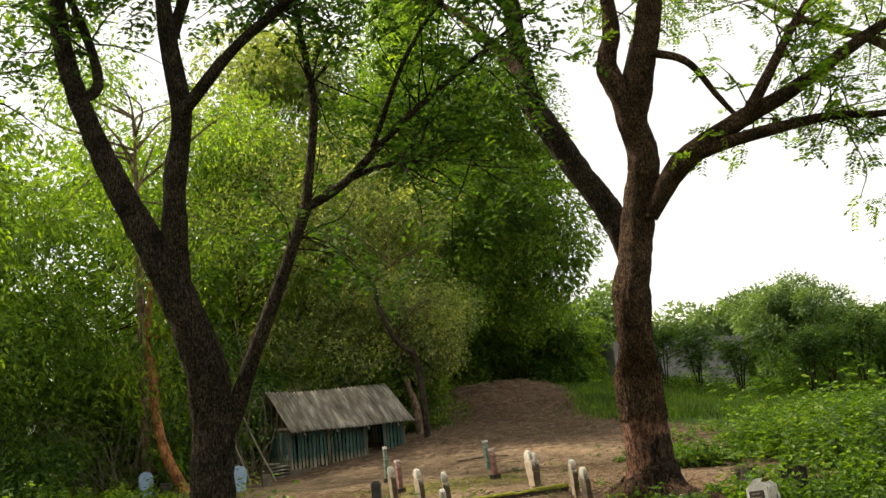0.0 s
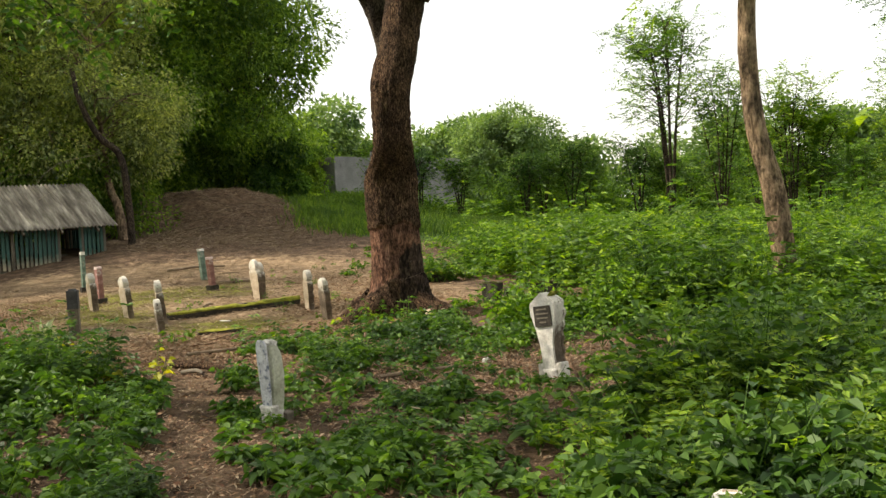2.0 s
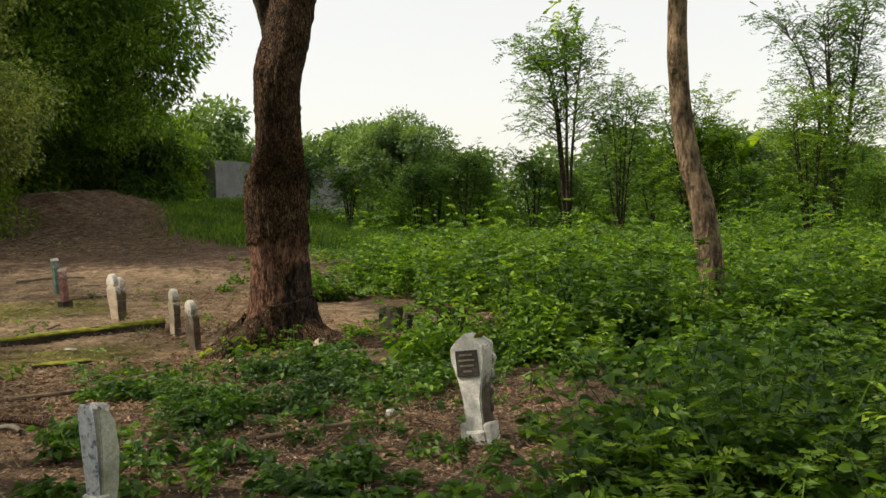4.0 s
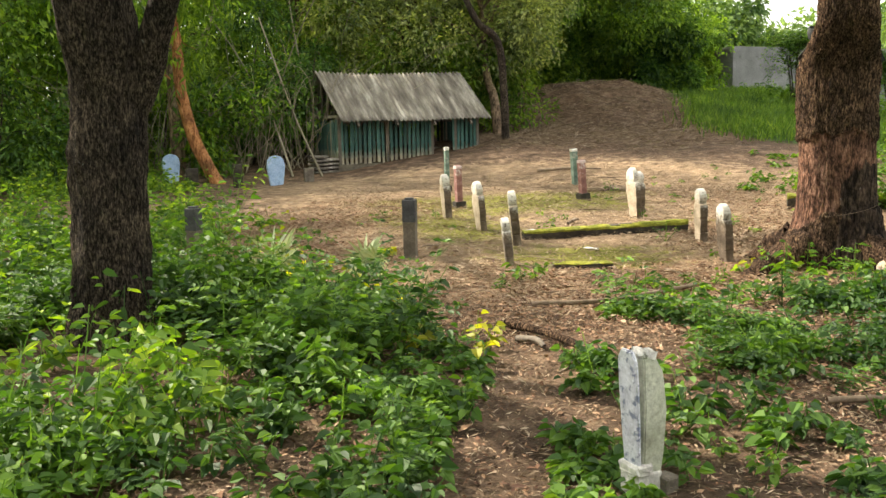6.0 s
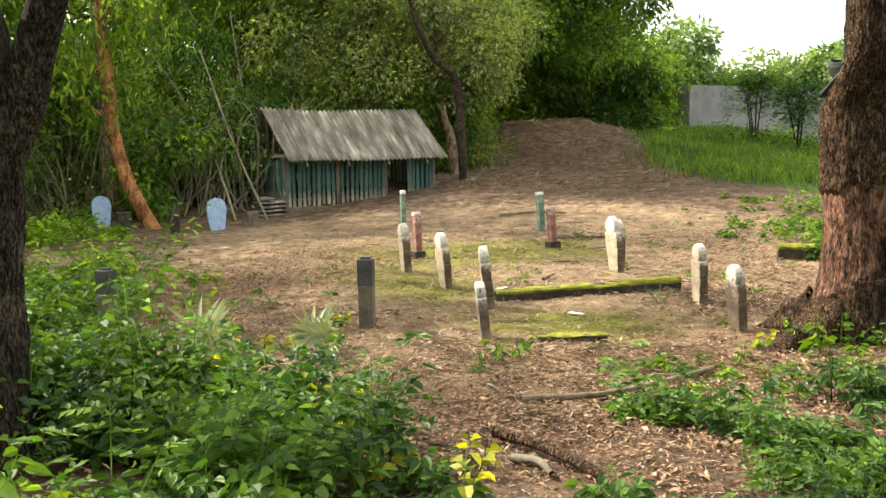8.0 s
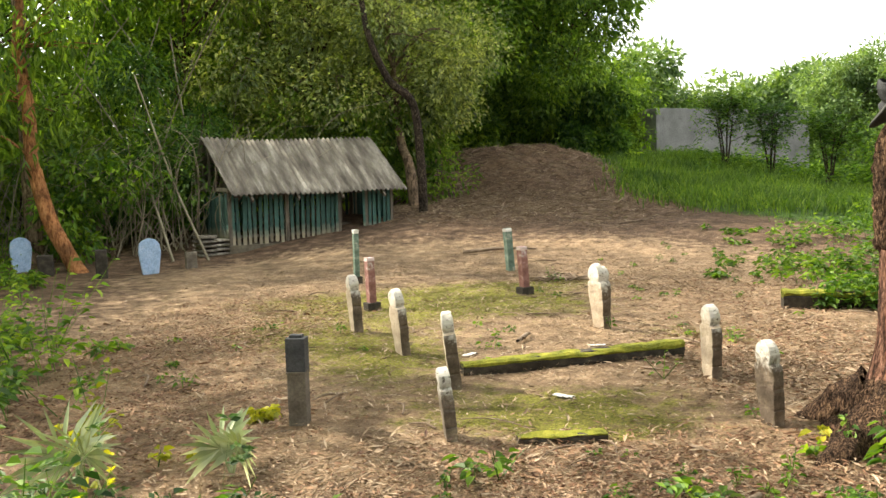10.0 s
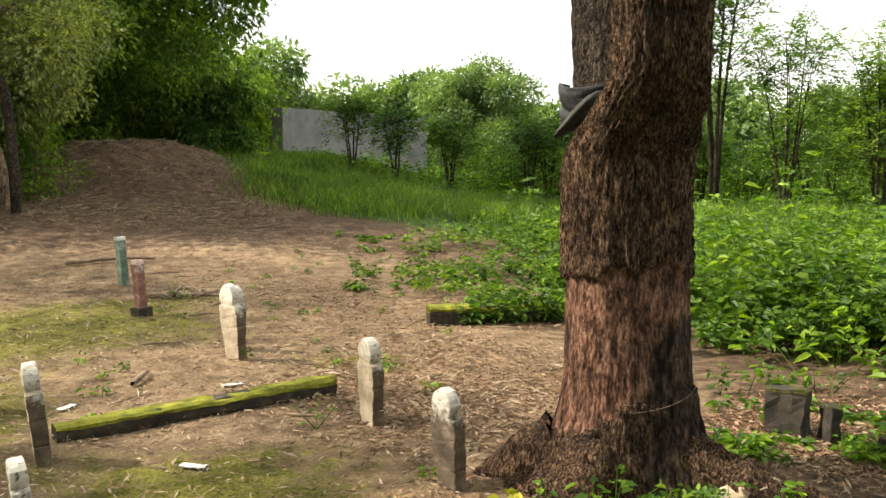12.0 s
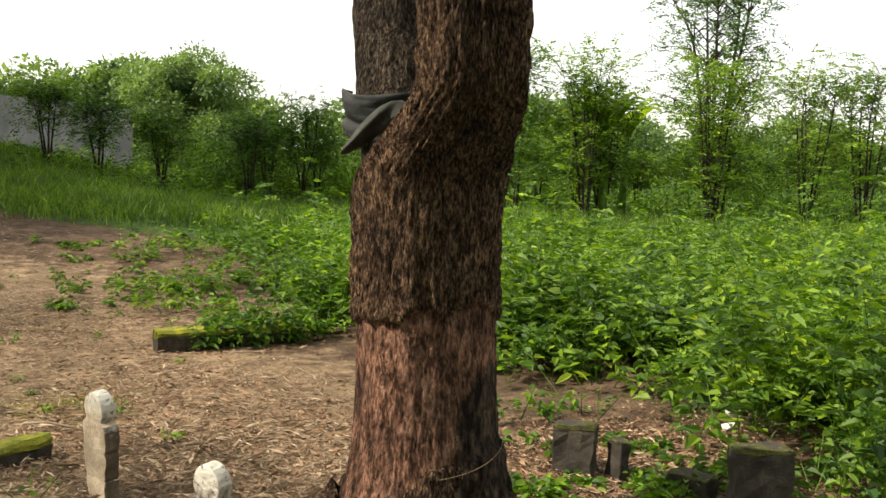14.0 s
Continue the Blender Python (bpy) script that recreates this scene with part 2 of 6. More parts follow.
M = {
    "ground": ground_material(),
    "bark_dark": bark_material("bark_dark", (0.018, 0.012, 0.009), (0.09, 0.057, 0.038), (0.32, 0.22, 0.145), 60.0, 120.0),
    "bark_left": bark_material("bark_left", (0.014, 0.011, 0.009), (0.058, 0.046, 0.036), (0.20, 0.168, 0.13), 60.0, 110.0),
    "bark_pale": bark_material("bark_pale", (0.10, 0.075, 0.052), (0.22, 0.165, 0.115), (0.36, 0.28, 0.20)),
    "bark_orange": bark_material("bark_orange", (0.20, 0.09, 0.04), (0.36, 0.17, 0.075), (0.46, 0.25, 0.12)),
    "peeled": bark_material("peeled", (0.045, 0.026, 0.019), (0.15, 0.082, 0.059), (0.36, 0.22, 0.165), 22.0, 70.0, 0.9),
    # Dark copy of the bark, painted where the trunk's foot lies in shade.
    "bark_shade": bark_material("bark_shade", (0.016, 0.012, 0.010), (0.055, 0.040, 0.032), (0.14, 0.104, 0.08), 20.0, 40.0),
    "twig": surface("twig", (0.10, 0.07, 0.045), (0.2, 0.145, 0.1), (0.34, 0.26, 0.19), 5, 60),
    "cane": surface("cane", (0.13, 0.11, 0.075), (0.25, 0.215, 0.15), (0.42, 0.37, 0.27), 2, 30, stretch=(1, 1, 0.3)),
    "stone_worn": surface("stone_worn", (0.20, 0.145, 0.10), (0.40, 0.31, 0.22), (0.56, 0.46, 0.35), 7, 70, spot=(0.74, 0.70, 0.63), spot_at=0.63),
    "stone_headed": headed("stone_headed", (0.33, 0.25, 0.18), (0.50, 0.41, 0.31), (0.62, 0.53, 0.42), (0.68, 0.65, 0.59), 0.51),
    # Dark weathered stone; on side faces its darkness is partly painted shade.
    "stone_dark_shaded": headed("stone_dark_shaded", (0.06, 0.045, 0.033), (0.135, 0.102, 0.074), (0.25, 0.195, 0.145), (0.60, 0.57, 0.51), 0.44),
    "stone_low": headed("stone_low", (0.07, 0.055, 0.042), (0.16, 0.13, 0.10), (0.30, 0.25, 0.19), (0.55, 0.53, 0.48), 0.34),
    "stone_white": surface("stone_white", (0.42, 0.38, 0.35), (0.68, 0.645, 0.60), (0.80, 0.78, 0.75), 8, 60, spot=(0.13, 0.12, 0.10), spot_at=0.66),
    "stone_cap": surface("stone_cap", (0.36, 0.34, 0.31), (0.62, 0.60, 0.56), (0.80, 0.78, 0.74), 16, 90, spot=(0.06, 0.055, 0.05), spot_at=0.55, spot_scale=22),
    "marble": surface("marble", (0.46, 0.47, 0.51), (0.62, 0.62, 0.64), (0.70, 0.70, 0.71), 4, 20, rough=0.3, bump=0.03, stretch=(1, 1, 0.4), spot=(0.16, 0.17, 0.23), spot_at=0.565, spot_scale=9),
    "tile_speckled": surface("tile_speckled", (0.50, 0.50, 0.58), (0.66, 0.66, 0.73), (0.76, 0.76, 0.80), 9, 50, rough=0.35, bump=0.05, spot=(0.20, 0.22, 0.31), spot_at=0.53, spot_scale=30),
    "cream_side": surface("cream_side", (0.30, 0.30, 0.22), (0.49, 0.49, 0.39), (0.62, 0.62, 0.52), 5, 50, spot=(0.20, 0.24, 0.13), spot_at=0.66),
    "grey_post": surface("grey_post", (0.08, 0.067, 0.053), (0.145, 0.122, 0.096), (0.22, 0.188, 0.148), 8, 80),
    "black_cap": surface("black_cap", (0.03, 0.03, 0.033), (0.055, 0.055, 0.06), (0.09, 0.09, 0.095), 8, 60, rough=0.6),
    "red_paint": surface("red_paint", (0.16, 0.075, 0.065), (0.27, 0.13, 0.115), (0.42, 0.26, 0.24), 9, 60, spot=(0.56, 0.48, 0.45), spot_at=0.56),
    "red_top": surface("red_top", (0.5, 0.38, 0.36), (0.64, 0.50, 0.48), (0.72, 0.6, 0.58), 12, 60),
    "green_paint": surface("green_paint", (0.06, 0.09, 0.07), (0.13, 0.19, 0.15), (0.26, 0.33, 0.28), 9, 60, spot=(0.42, 0.40, 0.34), spot_at=0.58),
    "blue_paint": surface("blue_paint", (0.22, 0.32, 0.48), (0.33, 0.46, 0.66), (0.46, 0.57, 0.74), 7, 60, spot=(0.66, 0.72, 0.78), spot_at=0.66),
    "plaque": surface("plaque", (0.03, 0.026, 0.022), (0.055, 0.047, 0.04), (0.09, 0.075, 0.06), 20, 80),
    "plaque_text": surface("plaque_text", (0.16, 0.14, 0.11), (0.22, 0.19, 0.15), (0.28, 0.24, 0.19), 20, 80),
    "concrete": surface("concrete", (0.15, 0.147, 0.142), (0.225, 0.22, 0.215), (0.29, 0.285, 0.28), 1.1, 20, bump=0.3, spot=(0.12, 0.117, 0.11), spot_at=0.62, spot_scale=2.5),
    "kerb_stone": surface("kerb_stone", (0.018, 0.015, 0.012), (0.042, 0.035, 0.027), (0.09, 0.075, 0.056), 8, 60, spot=(0.2, 0.19, 0.16), spot_at=0.68),
    "moss_dull": surface("moss_dull", (0.03, 0.032, 0.012), (0.085, 0.09, 0.02), (0.17, 0.165, 0.035), 9, 90, bump=1.0, dist=0.02, spot=(0.05, 0.043, 0.034), spot_at=0.52, spot_scale=14),
    "moss": surface("moss", (0.10, 0.11, 0.012), (0.24, 0.25, 0.025), (0.42, 0.39, 0.05), 9, 90, bump=1.0, dist=0.02),
    "roof": surface("roof", (0.055, 0.046, 0.037), (0.185, 0.165, 0.135), (0.44, 0.41, 0.35), 2.4, 30, stretch=(2.2, 0.5, 0.5)),
    "slat_green": worn_slat("slat_green"),
    "slat_bare": surface("slat_bare", (0.15, 0.13, 0.095), (0.29, 0.255, 0.19), (0.40, 0.36, 0.28), 3, 40, stretch=(1, 1, 0.3)),
    "timber": surface("timber", (0.05, 0.042, 0.033), (0.12, 0.10, 0.078), (0.22, 0.185, 0.145), 4, 50, stretch=(1, 1, 0.3)),
    "plinth": surface("plinth", (0.06, 0.052, 0.038), (0.13, 0.11, 0.08), (0.2, 0.175, 0.125), 4, 40, spot=(0.07, 0.08, 0.03), spot_at=0.6),
    "cloth": surface("cloth", (0.012, 0.013, 0.014), (0.025, 0.027, 0.028), (0.05, 0.055, 0.055), 8, 90, rough=0.75),
    "cloth_green": surface("cloth_green", (0.02, 0.021, 0.018), (0.038, 0.04, 0.033), (0.065, 0.067, 0.056), 8, 90, rough=0.8),
    "plastic_white": surface("plastic_white", (0.5, 0.47, 0.46), (0.66, 0.63, 0.62), (0.78, 0.76, 0.75), 8, 40, rough=0.4),
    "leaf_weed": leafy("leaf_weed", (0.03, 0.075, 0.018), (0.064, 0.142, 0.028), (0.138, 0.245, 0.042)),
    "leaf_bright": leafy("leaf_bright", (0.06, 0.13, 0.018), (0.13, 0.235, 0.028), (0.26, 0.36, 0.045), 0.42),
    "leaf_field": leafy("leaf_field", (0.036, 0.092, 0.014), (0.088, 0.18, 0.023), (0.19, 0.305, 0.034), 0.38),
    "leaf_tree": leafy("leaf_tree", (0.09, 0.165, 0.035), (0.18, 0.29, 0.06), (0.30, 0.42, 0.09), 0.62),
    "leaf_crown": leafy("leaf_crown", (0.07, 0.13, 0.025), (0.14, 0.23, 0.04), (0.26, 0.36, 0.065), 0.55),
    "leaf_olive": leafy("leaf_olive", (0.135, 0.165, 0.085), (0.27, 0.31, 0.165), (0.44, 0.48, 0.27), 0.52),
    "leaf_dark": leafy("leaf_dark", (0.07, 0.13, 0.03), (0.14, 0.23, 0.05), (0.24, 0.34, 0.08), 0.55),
    # Distance haze is painted into this paler, bluer green.
    "leaf_hazed": leafy("leaf_hazed", (0.10, 0.17, 0.08), (0.16, 0.245, 0.11), (0.22, 0.32, 0.15), 0.35),
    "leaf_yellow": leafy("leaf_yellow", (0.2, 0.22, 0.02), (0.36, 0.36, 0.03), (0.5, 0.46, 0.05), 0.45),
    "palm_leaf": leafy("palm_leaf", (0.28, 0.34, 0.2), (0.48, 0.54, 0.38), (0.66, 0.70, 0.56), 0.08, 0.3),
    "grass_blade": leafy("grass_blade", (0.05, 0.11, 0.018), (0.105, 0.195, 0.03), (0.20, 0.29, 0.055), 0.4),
    "litter": litter_material("litter", [(0.0, (0.07, 0.036, 0.022)), (0.3, (0.17, 0.085, 0.048)), (0.6, (0.28, 0.165, 0.095)), (0.9, (0.34, 0.215, 0.13)), (1.0, (0.46, 0.35, 0.24))]),
    "straw": litter_material("straw", [(0.0, (0.13, 0.085, 0.05)), (0.6, (0.27, 0.195, 0.125)), (1.0, (0.46, 0.36, 0.25))]),
}

# ---- geometry helpers ----
RNG = np.random.default_rng(7)


def mesh_object(name, verts, faces, material, parent=None, label="", smooth=False):
    """One mesh object from arrays of points and of faces with equal corner counts."""
    v = np.asarray(verts, dtype=np.float32).reshape(-1, 3)
    f = np.asarray(faces, dtype=np.int32)
    k = f.shape[1]
    me = bpy.data.meshes.new(name)
    me.vertices.add(len(v))
    me.vertices.foreach_set("co", v.ravel())
    me.loops.add(f.size)
    me.loops.foreach_set("vertex_index", f.ravel())
    me.polygons.add(len(f))
    me.polygons.foreach_set("loop_start", np.arange(0, f.size, k, dtype=np.int32))
    me.polygons.foreach_set("use_smooth", np.full(len(f), smooth))
    me.materials.append(material)
    me.update(calc_edges=True)
    ob = new(name, me)
    ob.parent = parent
    if label:
        tagged(ob, label)
    return ob


def part(name, bm, material, parent=None, label="", smooth=False):
    """Links a bmesh as one mesh object under a thing or a part."""
    me = bpy.data.meshes.new(name)
    bmesh.ops.recalc_face_normals(bm, faces=bm.faces)
    if smooth:
        for f in bm.faces:
            f.smooth = True
    bm.to_mesh(me)
    bm.free()
    me.materials.append(material)
    ob = new(name, me)
    ob.parent = parent
    if label:
        tagged(ob, label)
    return ob


def thing(name, m, label, category, group="", kind=""):
    ob = new(name)
    ob.empty_display_size = 0.1
    ob.matrix_basis = m
    return tagged(ob, label, category, group, kind)


def box(bm, size, at=(0, 0, 0), m=None, bevel=0.0, rough=0.0, cuts=0):
    """A bevelled block with its middle at a place; rough shifts its corners."""
    old = set(bm.verts)
    vs = bmesh.ops.create_cube(bm, size=1.0)["verts"]
    bmesh.ops.scale(bm, vec=size, verts=vs)
    if bevel:
        es = list({e for v in vs for e in v.link_edges})
        bmesh.ops.bevel(bm, geom=es, offset=bevel, segments=2, affect="EDGES", profile=0.6)
        vs = [v for v in bm.verts if v not in old]
    if cuts:
        es = [e for e in {e for v in vs for e in v.link_edges} if e.calc_length() > min(size) * 0.5]
        bmesh.ops.subdivide_edges(bm, edges=es, cuts=cuts, use_grid_fill=True)
        vs = [v for v in bm.verts if v not in old]
    for v in vs:
        if rough:
            v.co += Vector((random.uniform(-1, 1), random.uniform(-1, 1), random.uniform(-1, 1))) * rough
        v.co = (m @ v.co if m else v.co) + Vector(at)
    return vs


def block(size, at=(0, 0, 0), m=None, bevel=0.006, rough=0.0, cuts=0):
    bm = bmesh.new()
    box(bm, size, at, m, bevel, rough, cuts)
    return bm


def smooth_path(pts, per=6):
    """Catmull-Rom through a few points."""
    p = np.asarray(pts, float)
    p = np.vstack([2 * p[0] - p[1], p, 2 * p[-1] - p[-2]])
    out = []
    for i in range(1, len(p) - 2):
        for t in np.linspace(0, 1, per, endpoint=False):
            a, b, c, d = p[i - 1:i + 3]
            out.append(0.5 * (2 * b + (c - a) * t + (2 * a - 5 * b + 4 * c - d) * t * t + (3 * b - a - 3 * c + d) * t ** 3))
    out.append(p[-2])
    return np.array(out)


def tube(pts, radii, sides=10, per=6, lumps=0.0, ridges=0.0, seed=0):
    """Points and quads of a limb along a path with tapering radius."""
    path = smooth_path(pts, per)
    r = np.interp(np.linspace(0, 1, len(path)), np.linspace(0, 1, len(radii)), radii)
    d = np.gradient(path, axis=0)
    d /= np.linalg.norm(d, axis=1)[:, None] + 1e-9
    ref = np.array([1.0, 0.0, 0.0]) if abs(d[0][0]) < 0.8 else np.array([0, 1.0, 0])
    vs = []
    for i, (p, w, q) in enumerate(zip(path, d, r)):
        x = ref - w * (ref @ w)
        x /= np.linalg.norm(x)
        ref, y = x, np.cross(w, x)
        a = np.linspace(0, 2 * np.pi, sides, endpoint=False)
        ring = np.cos(a)[:, None] * x + np.sin(a)[:, None] * y
        k = np.ones(sides)
        if lumps or ridges:
            for j in range(sides):
                e = p + ring[j] * q
                k[j] += lumps * noise.noise(Vector(e * 2.2) + Vector((seed, 0, 0)))
                k[j] += ridges * noise.noise(Vector((e[0] * 16 + seed, e[1] * 16, e[2] * 2.5)))
                k[j] += 0.6 * ridges * noise.noise(Vector((e[0] * 38 + seed, e[1] * 38, e[2] * 9)))
        vs.append(p + ring * (q * k)[:, None])
    n, m = len(path), sides
    i, j = np.meshgrid(np.arange(n - 1), np.arange(m), indexing="ij")
    f = np.stack([i * m + j, i * m + (j + 1) % m, (i + 1) * m + (j + 1) % m, (i + 1) * m + j], -1).reshape(-1, 4)
    v = np.vstack(vs)
    return v, f


def join(pieces):
    vs, fs, o = [], [], 0
    for v, f in pieces:
        vs.append(v)
        fs.append(f + o)
        o += len(v)
    return np.vstack(vs), np.vstack(fs)


def unit(a):
    return a / (np.linalg.norm(a, axis=-1, keepdims=True) + 1e-9)


def leaves(P, D, L, W, fold=0.25, droop=0.25, kite=False):
    """Leaf blades at P along D, of length L and width W: folded ovals, or plain kites for far ones."""
    n = len(P)
    D = unit(D)
    up = np.tile([0, 0, 1.0], (n, 1)) + RNG.normal(0, 0.45, (n, 3))
    S = unit(np.cross(D, up))
    N = np.cross(S, D)
    L, W = np.broadcast_to(L, n)[:, None], np.broadcast_to(W, n)[:, None]
    if kite:
        mid = P + D * L * 0.45
        V = np.stack([P, mid + S * W / 2 + N * W * 0.1, P + D * L - N * L * droop * 0.5, mid - S * W / 2 + N * W * 0.1], 1)
        return V.reshape(-1, 3), np.arange(n * 4).reshape(n, 4)
    drop = np.array([0, 0, -1.0])

    def at(t, side):
        return P + D * L * t + S * W / 2 * side + N * (abs(side) * W * fold) + drop * (L * droop * t * t)

    V = np.stack([at(0, 0), at(0.3, 0.95), at(0.68, 0.8), at(1, 0), at(0.68, -0.8), at(0.3, -0.95)], 1)
    b = np.arange(n)[:, None] * 6
    F = np.concatenate([b + [0, 1, 2, 3], b + [3, 4, 5, 0]])
    return V.reshape(-1, 3), F


def sprigs(P, D, L, pairs, leaf, width, kite=True):
    """Feathered leaves: leaflets in pairs along a drooping stalk."""
    n = len(P)
    D = unit(D)
    S = unit(np.cross(D, np.tile([0, 0, 1.0], (n, 1)) + RNG.normal(0, 0.2, (n, 3))))
    L = np.broadcast_to(L, n)[:, None]
    Ps, Ds = [], []
    for i in range(pairs):
        t = 0.25 + 0.75 * i / (pairs - 1)
        at = P + D * L * t - np.array([0, 0, 1.0]) * L * 0.25 * t * t
        for s in (1, -1):
            Ps.append(at)
            Ds.append(D * 0.45 + S * s + RNG.normal(0, 0.12, (n, 3)))
    P2, D2 = np.concatenate(Ps), np.concatenate(Ds)
    return leaves(P2, D2, RNG.uniform(0.8, 1.15, len(P2)) * leaf, width, droop=0.2, kite=kite)


# ---- ground ----
def step(a, b, x):
    t = np.clip((np.asarray(x, float) - a) / (b - a), 0, 1)
    return t * t * (3 - 2 * t)


def ground_z(x, y):
    """Height of the ground: level round the graves, rising beyond them, a spoil heap by the shed."""
    x, y = np.asarray(x, float), np.asarray(y, float)
    rise = 0.085 * (1 - 0.5 * step(3.5, 9, x) - 0.3 * step(9, 24, x)) * (1 - 0.75 * step(-6, -14, x))
    z = rise * np.clip(y - 21.5, 0, 26) * step(20, 27, y)
    z = z + 1.05 * np.exp(-(((x + 2.3) / 3.6) ** 2 + ((y - 36.5) / 3.4) ** 2) ** 1.3)
    heap = np.exp(-((x + 2.0) / 3.4) ** 2 - ((y - 35.5) / 4.0) ** 2)
    z = z + heap * (0.10 * np.sin(2.1 * x + 1) * np.sin(1.7 * y + 0.5 * x) + 0.05 * np.sin(5.3 * x + 3.1 * y) + 0.035 * np.sin(6.7 * y - 4.1 * x))
    z = z + 0.14 * np.exp(-(((x + 3.2) / 2.2) ** 2 + ((y - 28.6) / 1.8) ** 2))
    z = z - 0.12 * np.exp(-(((x + 6.8) / 2.0) ** 2 + ((y - 24.8) / 1.8) ** 2))
    z = z + 0.10 * np.exp(-(((x - 2.75) / 1.1) ** 2 + ((y - 14.1) / 1.1) ** 2))
    z = z + 0.03 * np.sin(x * 1.7 + 0.6 * np.sin(y)) * np.sin(y * 1.3 + x * 0.4) + 0.012 * np.sin(x * 5.1 + y * 2) * np.sin(y * 4.3)
    return z


def gz(x, y):
    return float(ground_z(x, y))


def blob(x, y, cx, cy, rx, ry):
    return np.exp(-(((x - cx) / rx) ** 2 + ((y - cy) / ry) ** 2))


def yard(x, y):
    """Where the soil lies bare: 0 to 1."""
    a = blob(x, y, -1.0, 17.0, 3.8, 4.6) ** 0.6 + 0.8 * blob(x, y, -3.5, 22.5, 4.2, 2.6) + 0.8 * blob(x, y, 0.2, 14.0, 2.4, 1.1)
    a = a + 0.55 * blob(x, y, 2.4, 15.8, 1.4, 2.0) + 0.5 * blob(x, y, 0.6, 23.0, 4, 3) + 0.8 * blob(x, y, 1.15, 5.2, 0.4, 0.7)
    return np.clip(a, 0, 1)


def build_ground():
    near = np.arange(-14, 18.01, 0.2)
    xs = np.concatenate([-np.geomspace(420, 14.6, 34), near, np.geomspace(18.6, 420, 34)])
    ny = np.arange(-3, 42.01, 0.2)
    ys = np.concatenate([-np.geomspace(400, 3.6, 26), ny, np.geomspace(42.8, 450, 34)])
    X, Y = np.meshgrid(xs, ys)
    Z = ground_z(X, Y)
    n, m = X.shape
    i, j = np.meshgrid(np.arange(n - 1), np.arange(m - 1), indexing="ij")
    f = np.stack([i * m + j, i * m + j + 1, (i + 1) * m + j + 1, (i + 1) * m + j], -1).reshape(-1, 4)
    ob = mesh_object("ground", np.stack([X, Y, Z], -1), f, M["ground"], smooth=True)
    tagged(ob, "sandy burial ground with moss, leaf mould and grass", "ground", kind="structure")
    soil = yard(X, Y)
    moss = 0.75 * blob(X, Y, -1.7, 19.0, 2.4, 1.5) + 0.4 * blob(X, Y, -2.6, 16.6, 1.0, 1.0) + 0.45 * blob(X, Y, 0.4, 14.3, 1.2, 0.5) + 0.5 * blob(X, Y, 0.3, 13.6, 1.3, 0.4) + 0.5 * blob(X, Y, -1.3, 15.6, 0.9, 1.3) + 0.45 * blob(X, Y, -0.5, 21, 1.6, 0.8) + 0.4 * blob(X, Y, 1.6, 17.0, 0.8, 0.8)
    grass = step(26, 31, Y + 0.5 * (X - 2)) * step(0.0, 2.5, X - 0.3 * (34 - Y)) + step(44, 55, Y) + step(4.5, 9.5, X + 1.1 * np.sin(Y * 0.6) + 0.7 * np.sin(Y * 1.7 + 1)) + step(-2.0, -5.5, X + 0.8 * np.sin(Y * 0.8)) * step(11, 5, Y) + step(-9, -16, X) * 0.6 + step(-6, -20, Y)
    cover = np.stack([soil, np.clip(moss, 0, 1), np.clip(grass, 0, 1), np.ones_like(soil)], -1)
    a = ob.data.color_attributes.new("cover", "FLOAT_COLOR", "POINT")
    a.data.foreach_set("color", cover.astype(np.float32).ravel())
    return ob


build_ground()

# ---- shed ----
SHED = pose(-6.80, 25.25, gz(-6.80, 25.25) - 0.10, 0, 0, 41.5)
SHED_LEN, SHED_DEEP = 3.7, 2.0


